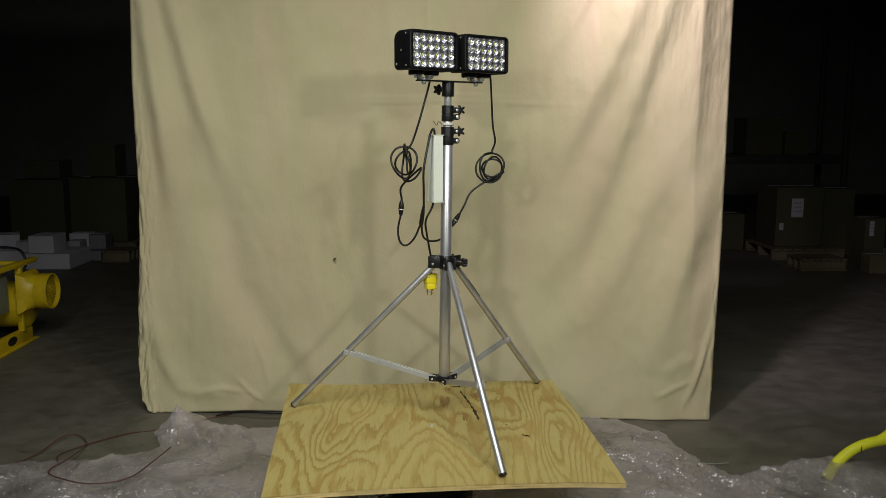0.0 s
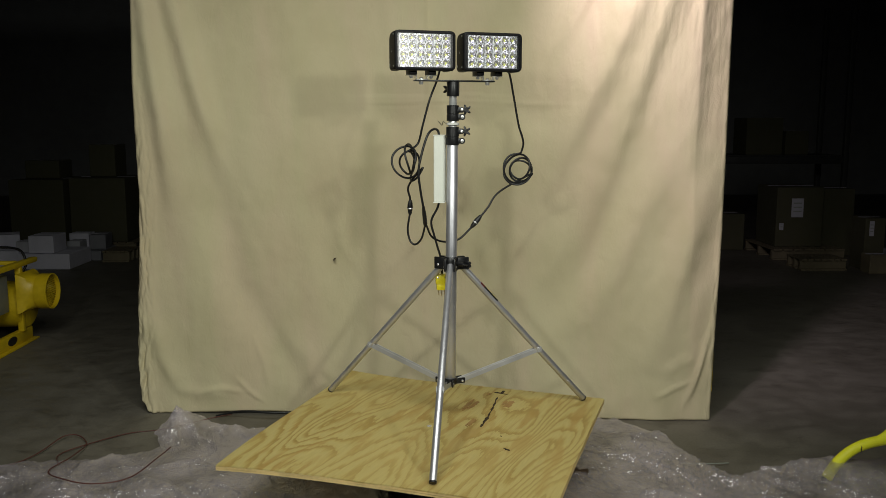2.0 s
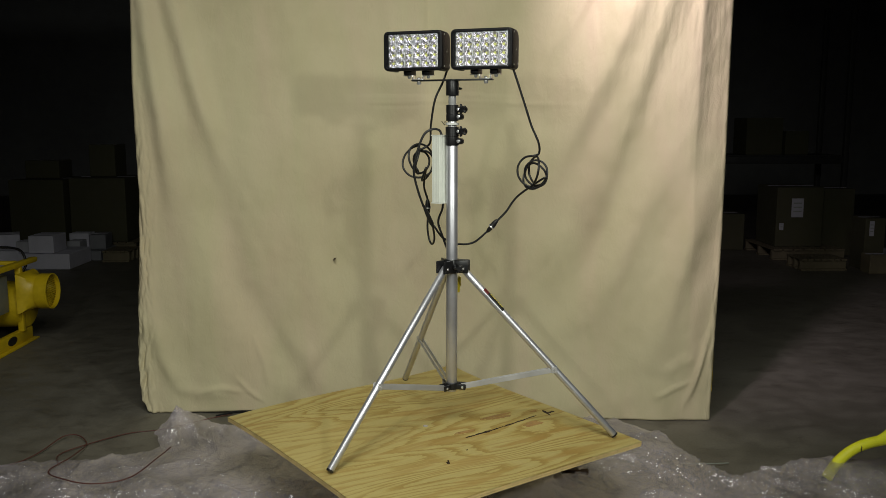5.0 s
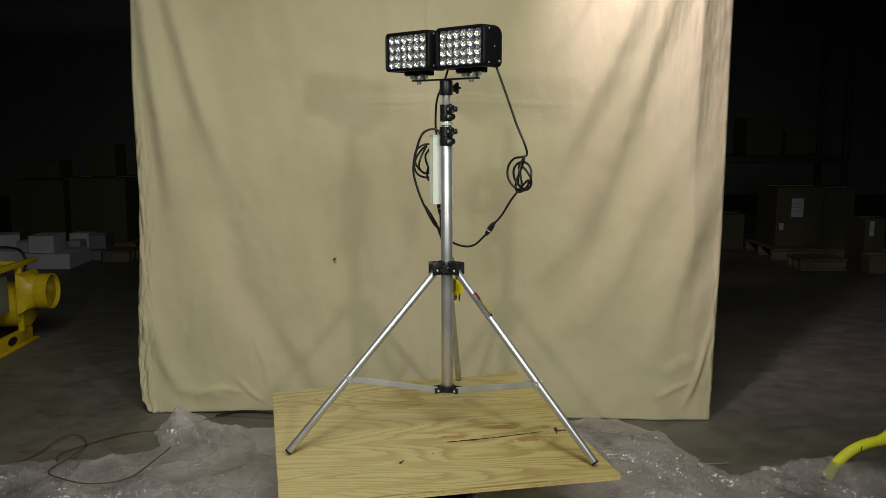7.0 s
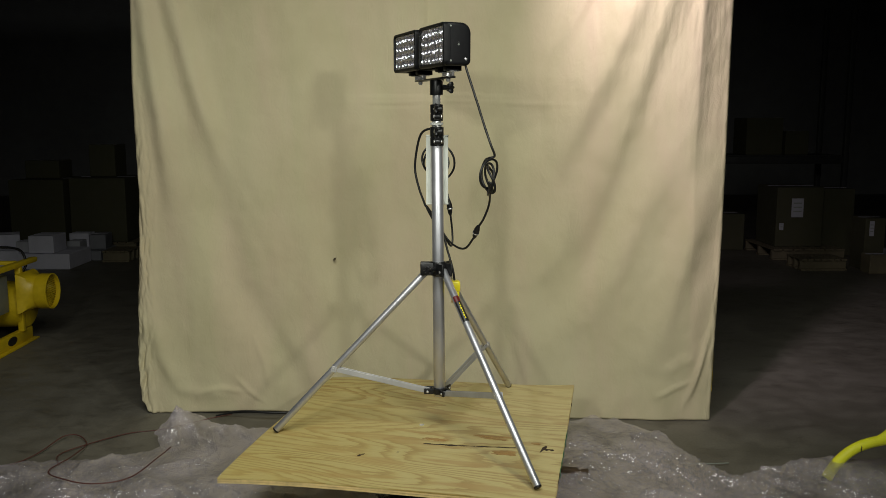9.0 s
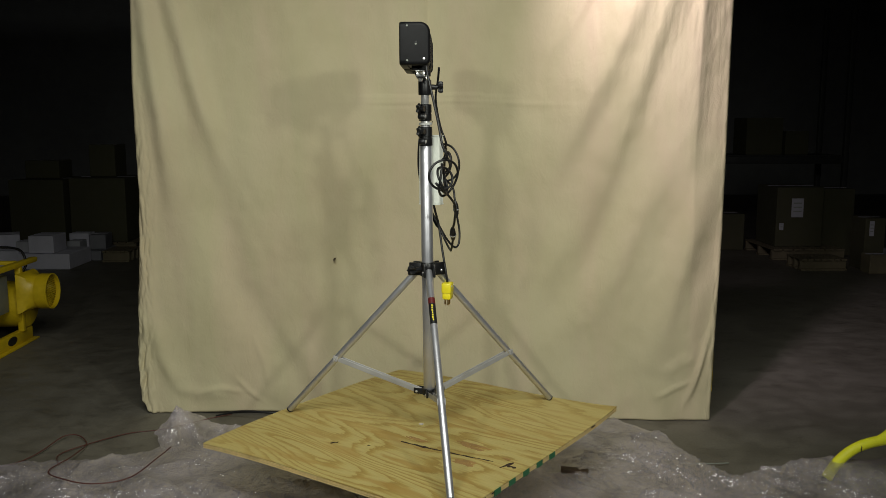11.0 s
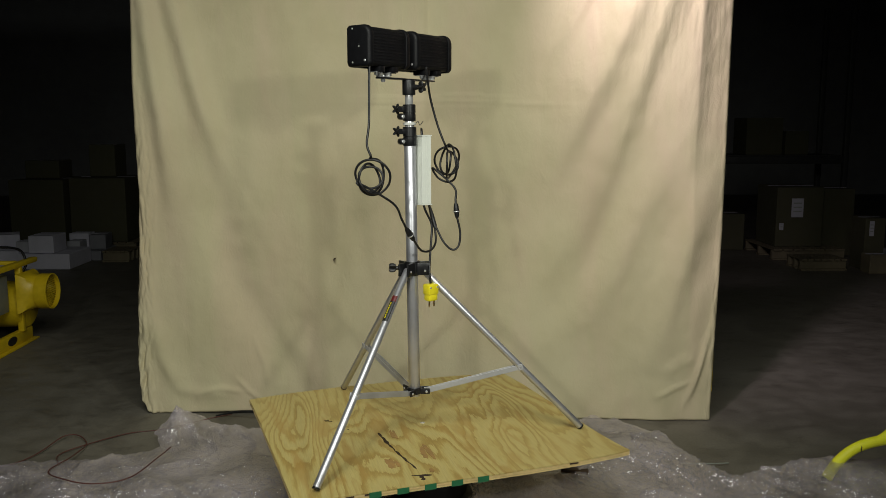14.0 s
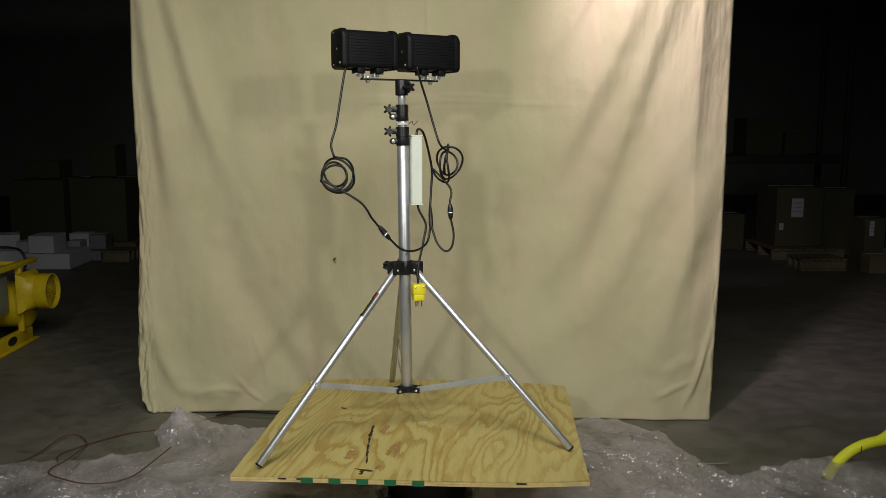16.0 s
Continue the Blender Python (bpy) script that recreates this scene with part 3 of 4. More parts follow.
def plywood_board():
    root = thing("plywood_board", "square knotty pine plywood sheet turning on a pedestal", "plywood board", (0, 0, HB))
    part("veneer", board_sheet(-0.004, 0.0, 0.0, 1), PLY, root, smooth=False)
    for k, (z0, z1, mat) in enumerate(((-0.0078, -0.004, PLY_DARK), (-0.012, -0.0078, PLY_PALE), (-0.016, -0.012, PLY_DARK), (-0.020, -0.016, PLY_PALE))):
        part("ply", board_sheet(z0, z1, 0.001 if k % 2 == 0 else 0.0, k + 2), mat, root, smooth=False)
    # split and its knots
    part("split", sliver(*jagged((0.217, 0.050), (0.190, 0.25), 9, 0.0022, 0.0078, 1), -0.002, 0.0006), CHARRED, root, "dark open split in the veneer")
    part("split", sliver(*jagged((0.190, 0.25), (0.150, 0.45), 9, 0.0018, 0.0052, 2), -0.002, 0.0006), CHARRED, root, "dark open split in the veneer")
    part("knot_hole", sliver(*jagged((0.182, 0.500), (0.112, 0.512), 7, 0.0016, 0.0075, 3), -0.002, 0.0006), CHARRED, root, "dark knot hole")
    part("knot_hole", sliver(*jagged((0.150, 0.505), (0.146, 0.548), 6, 0.0018, 0.0085, 4), -0.002, 0.0009), CHARRED, root, "dark knot hole")
    part("chip_mark", sliver(*jagged((0.405, -0.150), (0.375, -0.130), 5, 0.003, 0.005, 5), -0.002, 0.0006), CHARRED, root, "small dark chipped mark")
    part("chip_mark", sliver(*jagged((0.330, -0.02), (0.322, -0.012), 3, 0.001, 0.003, 6), -0.002, 0.0006), CHARRED, root)
    for c, size, seed in (((0.083, 0.295), (0.026, 0.120), 1), ((0.226, 0.375), (0.026, 0.075), 2), ((0.160, 0.080), (0.018, 0.080), 3), ((0.10, 0.47), (0.008, 0.03), 4)):
        rng = random.Random(seed)
        for k in range(7):
            x = c[0] + rng.uniform(-1, 1) * size[0] * 0.7
            y0, y1 = c[1] - size[1] * rng.uniform(0.3, 0.7), c[1] + size[1] * rng.uniform(0.3, 0.7)
            part("knot_streak", sliver(*jagged((x, y0), (x + rng.uniform(-0.012, 0.012), y1), 9, 0.0012, size[0] * 0.27, seed * 9 + k), -0.002, 0.0003 + 0.00022 * k), KNOT, root, "brown streak beside a knot")
    bm = bmesh.new()
    add_lathe(bm, (0.017, -0.019, 0.0), (0.017, -0.019, 0.003), [(0, 0.0105), (0.4, 0.0105), (0.8, 0.009), (1, 0.004), (1, 0.0)], 20)
    part("screw", bm, CHROME, root, "dull steel screw head")
    for k in range(5):
        a = BOARD.inverted() @ Vector((-0.062 + 0.0985 * k, 0.55, 0))
        x = a.x
        bm = bmesh.new()
        add_box(bm, (x, BD / 2 + 0.0012, warp(x, BD / 2) - 0.0118), (0.042, 0.0030, 0.0205), BOARD)
        part("tape_strip", bm, GREEN, root, "green tape strip on the board's edge", smooth=False)
    for x, w in ((0.42, 0.03), (0.36, 0.018), (-0.42, 0.035)):
        bm = bmesh.new()
        e = (BOARD.inverted() @ Vector((x, 0.55, 0))).x
        add_box(bm, (e, BD / 2 + 0.0012, warp(e, BD / 2) - 0.007), (w, 0.0012, 0.005), BOARD)
        part("edge_mark", bm, CHARRED, root, "black ink mark on the edge", smooth=False)
    return root


POLE0, POLE1 = Vector((0.0705, 0.0730, 0.150)), Vector((0.0860, 0.0655, 1.390))


def pole_at(z):
    return POLE0.lerp(POLE1, (z - POLE0.z) / (POLE1.z - POLE0.z))


U, N = Vector((0.774, 0.633, 0)), Vector((0.633, -0.774, 0))
HEADS = Matrix(((U.x, -N.x, 0, 0.0885), (U.y, -N.y, 0, 0.066), (0, 0, 1, 0), (0, 0, 0, 1)))   # x along the bar, -y to the front


def star_knob(name, base, direction, reach, size, root):
    d = Vector(direction).normalized()
    u, w = frame_of(d)
    b = Vector(base)
    bm = bmesh.new()
    add_lathe(bm, b, b + d * reach * 0.7, [(0, 0.011), (0.5, 0.010), (1, 0.007)], 14)
    c0 = b + d * reach * 0.62
    outer = []
    for z, sc in ((0, 0.75), (0.3, 1.0), (0.8, 1.0), (1.0, 0.8)):
        ring = []
        for k in range(30):
            a = 2 * math.pi * k / 30
            r = size * sc * (0.70 + 0.30 * math.cos(5 * a))
            ring.append(bm.verts.new(c0 + d * (z * reach * 0.45) + r * (math.cos(a) * u + math.sin(a) * w)))
        outer.append(ring)
    for p, q in zip(outer, outer[1:]):
        for k in range(30):
            bm.faces.new((p[k], p[(k + 1) % 30], q[(k + 1) % 30], q[k]))
    bm.faces.new(outer[0])
    bm.faces.new(outer[-1])
    bmesh.ops.recalc_face_normals(bm, faces=bm.faces[:])
    return part(name, bm, BLACK, root, "black star-grip clamp knob")


def bolt(root, at, direction, r=0.006, h=0.006, name="bolt"):
    bm = bmesh.new()
    a = Vector(at)
    add_lathe(bm, a, a + Vector(direction).normalized() * h, [(0, r), (0.6, r), (1, r * 0.65)], 12)
    return part(name, bm, CHROME if r > 0.0038 else STEELGREY, root, "bright steel bolt" if r > 0.0038 else "small dull screw")


def light_head(root, x0):
    """One flood light: rounded housing with end caps and fins, bezel, 24 cups, bracket. x0: its middle along the bar."""
    w, z0, z1, front, back = 0.239, 1.428, 1.576, -0.076, 0.028
    m = HEADS @ Matrix.Translation((x0, 0, 0))
    h = z1 - z0

    def profile(shrink, lead=0.0):
        """Side outline (depth, height): flat front, large rounded rear corners."""
        pts = [(front + shrink + lead, z0 + shrink), (front + shrink + lead, z1 - shrink)]
        for k in range(9):
            a = radians(90 - k * 11.25)
            pts.append((back - 0.036 + (0.036 - shrink) * math.cos(a), z1 - 0.036 + (0.036 - shrink) * math.sin(a)))
        for k in range(9):
            a = radians(-k * 11.25)
            pts.append((back - 0.020 + (0.020 - shrink) * math.cos(a), z0 + 0.020 + (0.020 - shrink) * math.sin(a)))
        return pts

    def slab(bm, xa, xb, shrink, round_a=0.0, round_b=0.0, lead=0.0):
        rows = []
        ends = [(xa + round_a * (1 - math.cos(q)), shrink + round_a * (1 - math.sin(q))) for q in np.linspace(0, math.pi / 2, 6)]
        ends += [(xb - round_b * (1 - math.cos(q)), shrink + round_b * (1 - math.sin(q))) for q in np.linspace(math.pi / 2, 0, 6)]
        for x, s in ends:
            rows.append([bm.verts.new(m @ Vector((x, y, z))) for y, z in profile(s, lead)])
        for p, q in zip(rows, rows[1:]):
            for k in range(len(p)):
                if (p[k].co - q[k].co).length > 1e-6:
                    bm.faces.new((p[k], p[(k + 1) % len(p)], q[(k + 1) % len(p)], q[k]))
        bm.faces.new(rows[0])
        bm.faces.new(list(reversed(rows[-1])))

    bm = bmesh.new()
    slab(bm, -w / 2 + 0.02, w / 2 - 0.02, 0.0048, 0.001, 0.001, 0.008)
    bmesh.ops.recalc_face_normals(bm, faces=bm.faces[:])
    head = part("light_head", bm, HOUSING, root, "black cast aluminium flood light head with clear front")
    for s in (-1, 1):
        bm = bmesh.new()
        a, b = sorted((s * w / 2, s * (w / 2 - 0.026)))
        slab(bm, a, b, 0.0, 0.013 if s < 0 else 0.002, 0.013 if s > 0 else 0.002, 0.010)
        bmesh.ops.recalc_face_normals(bm, faces=bm.faces[:])
        part("end_cap", bm, HOUSING, head)
        bolt(head, m @ Vector((s * (w / 2 - 0.001), 0.006, z0 + 0.022)), m.to_3x3() @ Vector((s, 0, 0)), 0.0048, 0.003, "cap_screw")
        for dy, dz in ((front + 0.024, z0 + 0.016), (front + 0.024, z1 - 0.014), (-0.022, z0 + 0.072)):
            bolt(head, m @ Vector((s * (w / 2 - 0.0015), dy, dz)), m.to_3x3() @ Vector((s, 0, 0)), 0.0036, 0.003, "cap_screw")
        bm = bmesh.new()
        add_lathe(bm, m @ Vector((s * (w / 2 - 0.001), -0.022, z0 + 0.078)), m @ Vector((s * (w / 2 + 0.0012), -0.022, z0 + 0.078)), [(0, 0.0042), (1, 0.0036), (1, 0.0)], 12)
        part("hole_plug", bm, BLACK, head)
    # horizontal cooling fins along the back and top
    for k in range(11):
        z = z0 + 0.022 + k * 0.0108
        depth = back - 0.003
        if z > z1 - 0.036:
            depth = back - 0.036 + math.sqrt(max(0, 0.033 ** 2 - (z - z1 + 0.036) ** 2))
        bm = bmesh.new()
        add_box(bm, (0, depth - 0.0105, z), (w - 0.052, 0.020, 0.0058), m, 0.0015, 1)
        part("fin", bm, HOUSING, head)
    # bezel: one frame with rounded corners and a bevelled rim
    def outline_xz(hw, hh, r):
        pts = []
        for cx, cz, a0 in ((1, 1, 0), (-1, 1, 90), (-1, -1, 180), (1, -1, 270)):
            for k in range(7):
                q = radians(a0 + 15 * k)
                pts.append((cx * (hw - r) + r * math.cos(q), (z0 + z1) / 2 + cz * (hh - r) + r * math.sin(q)))
        return pts

    bm = bmesh.new()
    loops = []
    for inset, y, r in ((0.0, front + 0.024, 0.018), (0.0, front + 0.001, 0.018), (0.0012, front - 0.002, 0.017), (0.004, front - 0.0035, 0.015),
                        (0.0085, front - 0.0035, 0.011), (0.0105, front - 0.001, 0.009), (0.0105, front + 0.024, 0.009)):
        loops.append([bm.verts.new(m @ Vector((x, y, z))) for x, z in outline_xz(w / 2 - inset, h / 2 - inset, r)])
    for p, q in zip(loops, loops[1:] + loops[:1]):
        for k in range(len(p)):
            bm.faces.new((p[k], p[(k + 1) % len(p)], q[(k + 1) % len(p)], q[k]))
    bmesh.ops.recalc_face_normals(bm, faces=bm.faces[:])
    part("bezel", bm, HOUSING, head)
    # one reflector cup in its square cell, shared by all 24: a paraboloid with the diode at its focus
    pw, ph = (w - 0.038) / 6, (h - 0.024) / 4
    R, F, seg = 0.5 * min(pw, ph) * 0.995, 0.0052, 20
    deep = front + 0.002 + R * R / (4 * F)
    tip = deep - 0.0030

    def cup_mesh(seed):
        bm, rings, dent = bmesh.new(), [], random.Random(seed)
        for k in range(9):
            r = 0.0012 + (R - 0.0012) * k / 8
            rings.append([bm.verts.new((r * math.cos(a), deep - r * r / (4 * F) + dent.uniform(-1, 1) * (0.0003 if k < 4 else 0.0013) * (k % 8 > 0), r * math.sin(a)))
                          for a in (2 * math.pi * (q + 0.5) / seg for q in range(seg))])
        cell = []
        for q in range(seg):
            a = 2 * math.pi * (q + 0.5) / seg
            k = min(pw / 2 / max(1e-6, abs(math.cos(a))), ph / 2 / max(1e-6, abs(math.sin(a))))
            cell.append(bm.verts.new((k * math.cos(a), front + 0.0024 + dent.uniform(0, 0.0004), k * math.sin(a))))
        rings.append(cell)
        for p, q in zip(rings, rings[1:]):
            for i in range(seg):
                f = bm.faces.new((p[i], p[(i + 1) % seg], q[(i + 1) % seg], q[i]))
                f.material_index = 2 if q is cell else 0
        bm.faces.new(rings[0])
        bmesh.ops.recalc_face_normals(bm, faces=bm.faces[:])
        dome = [[bm.verts.new((0.0040 * c * math.cos(a), tip - 0.0018 * s, 0.0040 * c * math.sin(a))) for a in (2 * math.pi * q / 12 for q in range(12))]
                for c, s in ((1.0, 0.0), (0.85, 0.55), (0.4, 0.93))]
        made = []
        for p, q in zip(dome, dome[1:]):
            for i in range(12):
                made.append(bm.faces.new((p[i], p[(i + 1) % 12], q[(i + 1) % 12], q[i])))
        made += [bm.faces.new(dome[-1]), bm.faces.new(list(reversed(dome[0])))]
        bmesh.ops.recalc_face_normals(bm, faces=made)
        for f in made:
            f.material_index = 1
        return bm

    sorts = []
    pick = random.Random(5)
    for i in range(6):
        for j in range(4):
            at = m @ Matrix.Translation(((i - 2.5) * pw, 0, (z0 + z1) / 2 + (j - 1.5) * ph))
            if len(sorts) < 4:
                cup = part("reflector_cup", cup_mesh(len(sorts) + 12), REFLECT, head, "silvered cup round a pale yellow diode", smooth=False, extra=(CHIP, LATTICE))
                sorts.append(cup.data)
            else:
                cup = new("reflector_cup", pick.choice(sorts))
                cup.parent = head
            cup.matrix_basis = at @ Matrix.Rotation(math.pi * pick.randint(0, 1), 4, "Y")
    bm = bmesh.new()
    add_box(bm, (0, front - 0.0005, (z0 + z1) / 2), (w - 0.022, 0.002, h - 0.022), m)
    pane = part("pane", bm, PANE, head, "clear front pane", smooth=False)
    pane.visible_shadow = False
    # slotted feet under the housing and the bent bracket
    for s in (-1, 1):
        bm = bmesh.new()
        add_box(bm, (s * 0.038, -0.010, z0 - 0.004), (0.030, 0.060, 0.020), m, 0.002)
        part("foot_block", bm, HOUSING, head)
        bm = bmesh.new()
        add_box(bm, (s * 0.0395, -0.010, z0 - 0.0155), (0.040, 0.032, 0.003), m, 0.001)
        add_box(bm, (s * 0.0205, -0.010, z0 - 0.0235), (0.003, 0.030, 0.0165), m, 0.001)
        part("bracket_leg", bm, CHROME, head, "bright bent steel bracket")
        bolt(head, m @ Vector((s * 0.040, -0.010, z0 - 0.017)), (0, 0, -1), 0.007, 0.010)
    bm = bmesh.new()
    add_box(bm, (0, -0.010, z0 - 0.0315), (0.044, 0.034, 0.003), m, 0.001)
    part("bracket_plate", bm, CHROME, head, "bright bent steel bracket")
    bolt(head, m @ Vector((0, -0.010, z0 - 0.0285)), (0, 0, 1), 0.008, 0.006)
    bolt(head, m @ Vector((0, -0.010, z0 - 0.038)), (0, 0, -1), 0.009, 0.012)
    return head


def cable_run(name, pts, r, root, steps=8, label=""):
    bm = bmesh.new()
    add_sweep(bm, spline(pts, steps), r, 10)
    return part(name, bm, CABLE, root, label)


def coil(centre, along, radius, turns, seed, swing=24):
    """Points of a loosely wound hank: rings of changing size and heading, tied at their top."""
    rng = random.Random(seed)
    base, out = math.atan2(along[1], along[0]), []
    n = int(turns * 10)
    for k in range(n + 1):
        ring = k / 10
        a = radians(90) + 2 * math.pi * ring
        head = base + radians(swing) * math.sin(ring * 2.3 + seed)
        rr = radius * (1 + 0.26 * math.sin(ring * 3.1 + seed))
        flat = rr * math.cos(a)
        out.append(Vector(centre) + Vector((flat * math.cos(head), flat * math.sin(head), rr * math.sin(a) + 0.006 * math.sin(ring * 5)))
                   + Vector((-math.sin(head), math.cos(head), 0)) * (0.010 * math.sin(ring * 4.0) + rng.uniform(-0.002, 0.002)))
    return out


def connector(root, a, b, r=0.011):
    bm = bmesh.new()
    add_lathe(bm, a, b, [(0, r * 0.45), (0.12, r * 0.75), (0.35, r), (0.48, r), (0.5, r * 1.1), (0.62, r * 1.1), (0.64, r * 0.9), (0.85, r * 0.8), (1, r * 0.45)], 16)
    ob = part("cable_connector", bm, CABLE, root, "black in-line cable connector with a steel ring")
    a, b = Vector(a), Vector(b)
    bm = bmesh.new()
    add_lathe(bm, a.lerp(b, 0.53), a.lerp(b, 0.60), [(0, r * 1.14), (0.2, r * 1.2), (0.8, r * 1.2), (1, r * 1.14)], 16)
    part("coupling_ring", bm, CHROME, ob, "bright steel ring")
    return ob


def light_tower():
    root = thing("light_tower", "aluminium tripod light tower with two black flood lights", "light tower", (0, 0, HB))
    # tubes of the mast
    tube("mast_tube", pole_at(0.150), pole_at(1.150), 0.0230, ALU, root, "brushed aluminium mast tube", 32)
    tube("mast_tube", pole_at(1.140), pole_at(1.30), 0.0185, CHROME, root, "bright upper mast tube", 28)
    tube("mast_tube", pole_at(1.290), pole_at(1.385), 0.0160, CHROME, root, "bright upper mast tube", 28)
    for za, zb, r in ((1.144, 1.216, 0.0262), (1.238, 1.300, 0.0245)):
        bm = bmesh.new()
        add_lathe(bm, pole_at(za), pole_at(zb), [(0, r * 0.96), (0.03, r), (0.40, r), (0.42, r * 0.94), (0.48, r * 0.94), (0.5, r), (0.97, r), (1, r * 0.93)], 28)
        collar = part("clamp_collar", bm, BLACK, root, "black nylon clamp collar")
        # split lugs: the clamp screws run across, a star grip on the upper one
        d, across = Vector((0.927, 0.375, 0)), Vector((0.375, -0.927, 0))
        for z, grip in ((zb - 0.018, True), (za + 0.016, False)):
            bm = bmesh.new()
            add_box(bm, (0.027, 0, 0), (0.032, 0.024, 0.022), Matrix.Translation(pole_at(z)) @ Matrix.Rotation(math.atan2(d.y, d.x), 4, "Z"), 0.005)
            part("lug", bm, BLACK, collar)
            if grip:
                star_knob("knob", pole_at(z) + d * 0.052 - across * 0.014, across, 0.026, 0.022, collar)
                bm = bmesh.new()
                add_lathe(bm, pole_at(z) + d * 0.036, pole_at(z) + d * 0.052, [(0, 0.009), (1, 0.008)], 12)
                part("stem", bm, BLACK, collar)
                bolt(collar, pole_at(z) + d * 0.036 + across * 0.011, across, 0.006, 0.004)
            else:
                bm = bmesh.new()
                add_lathe(bm, pole_at(z) + d * 0.038 - across * 0.012, pole_at(z) + d * 0.038 + across * 0.013, [(0, 0.010), (0.1, 0.012), (0.9, 0.012), (1, 0.010)], 16)
                part("boss", bm, BLACK, collar)
                for side in (-1, 1):
                    bolt(collar, pole_at(z) + d * 0.038 + across * side * 0.0125, across * side, 0.007, 0.004)
    bm = bmesh.new()
    add_lathe(bm, pole_at(1.221), pole_at(1.232), [(0, 0.022), (0.2, 0.0248), (0.8, 0.0248), (1, 0.022)], 28)
    part("spacer_ring", bm, WHITE, root, "white nylon ring round the mast")
    bm = bmesh.new()
    add_lathe(bm, pole_at(1.335), pole_at(1.391), [(0, 0.024), (0.05, 0.025), (0.95, 0.025), (1, 0.024)], 28)
    socket = part("mast_socket", bm, BLACK, root, "black socket under the crossbar")
    d = Vector((-0.67, 0.74, 0))
    star_knob("knob", pole_at(1.364) + d * 0.022, d, 0.044, 0.023, socket)
    # crossbar
    bm = bmesh.new()
    add_box(bm, (0, -0.008, 1.3935), (0.326, 0.032, 0.006), HEADS, 0.0015)
    part("crossbar", bm, BLACK, root, "flat black steel crossbar")
    for x in (-0.136, 0.136):
        light_head(root, x)
    # upper collar with three lugs, legs, lower hub, braces
    bm = bmesh.new()
    add_lathe(bm, pole_at(0.640), pole_at(0.695), [(0, 0.028), (0.06, 0.030), (0.94, 0.030), (1, 0.028)], 32)
    collar = part("leg_collar", bm, BLACK, root, "black nylon collar that holds the legs")
    hub_bm = bmesh.new()
    add_lathe(hub_bm, pole_at(0.160), pole_at(0.186), [(0, 0.026), (0.1, 0.030), (0.9, 0.030), (1, 0.027)], 32)
    hub = part("brace_hub", hub_bm, BLACK, root, "black nylon hub sliding on the mast")
    for foot in (Vector((0.268, -0.565, 0.0)), Vector((-0.597, 0.222, 0.0)), Vector((0.529, 0.558, 0.0))):
        top = pole_at(0.664)
        flat = Vector((foot.x - top.x, foot.y - top.y, 0)).normalized()
        cross = Vector((-flat.y, flat.x, 0))
        a = top + flat * 0.046 + Vector((0, 0, -0.008))
        ang = math.atan2(flat.y, flat.x)
        for s in (-1, 1):
            bm = bmesh.new()
            add_box(bm, (0.044, s * 0.019, 0.003), (0.052, 0.009, 0.050), Matrix.Translation(top) @ Matrix.Rotation(ang, 4, "Z"), 0.004)
            part("lug", bm, BLACK, collar)
            bolt(collar, top + flat * 0.050 + cross * s * 0.022 + Vector((0, 0, -0.004)), cross * s, 0.005, 0.004)
        way = (foot - a).normalized()
        end = foot - way * 0.0165
        leg = tube("leg", a - way * 0.012, end, 0.0138, ALU, root, "brushed aluminium tripod leg")
        bm = bmesh.new()
        add_lathe(bm, end - way * 0.003, end + way * 0.0035, [(0, 0.0142), (0.7, 0.0142), (1, 0.0128)], 18)
        part("foot_cap", bm, BLACK, leg, "black foot cap")
        joint = a.lerp(foot, (a.z - 0.265) / a.z)
        base = pole_at(0.172) + flat * 0.048
        for s in (-1, 1):
            bm = bmesh.new()
            add_box(bm, (0.042, s * 0.016, 0), (0.040, 0.008, 0.024), Matrix.Translation(pole_at(0.173)) @ Matrix.Rotation(ang, 4, "Z"), 0.004)
            part("lug", bm, BLACK, hub)
            bolt(hub, base + cross * s * 0.020, cross * s, 0.005, 0.003)
        # brace: two thin parallel straps
        run = joint - base
        rot = Matrix((run.normalized(), cross, run.normalized().cross(cross))).transposed().to_4x4()
        mm = Matrix.Translation((base + joint) / 2) @ rot
        bm = bmesh.new()
        length = run.length + 0.016
        add_box(bm, (0, 0.0085, 0), (length, 0.002, 0.020), mm, 0.0008, 1)
        add_box(bm, (0, -0.0085, 0), (length, 0.002, 0.020), mm, 0.0008, 1)
        brace = part("brace", bm, ALU_DULL, root, "flat aluminium brace between leg and hub", smooth=False)
        for s in (-1, 1):
            bolt(brace, joint + cross * s * 0.010, cross * s, 0.006, 0.006, "rivet")
            bm = bmesh.new()
            add_box(bm, (0, s * 0.0135, 0), (0.022, 0.003, 0.024), Matrix.Translation(joint) @ rot, 0.001, 1)
            part("clevis", bm, ALU_DULL, brace)
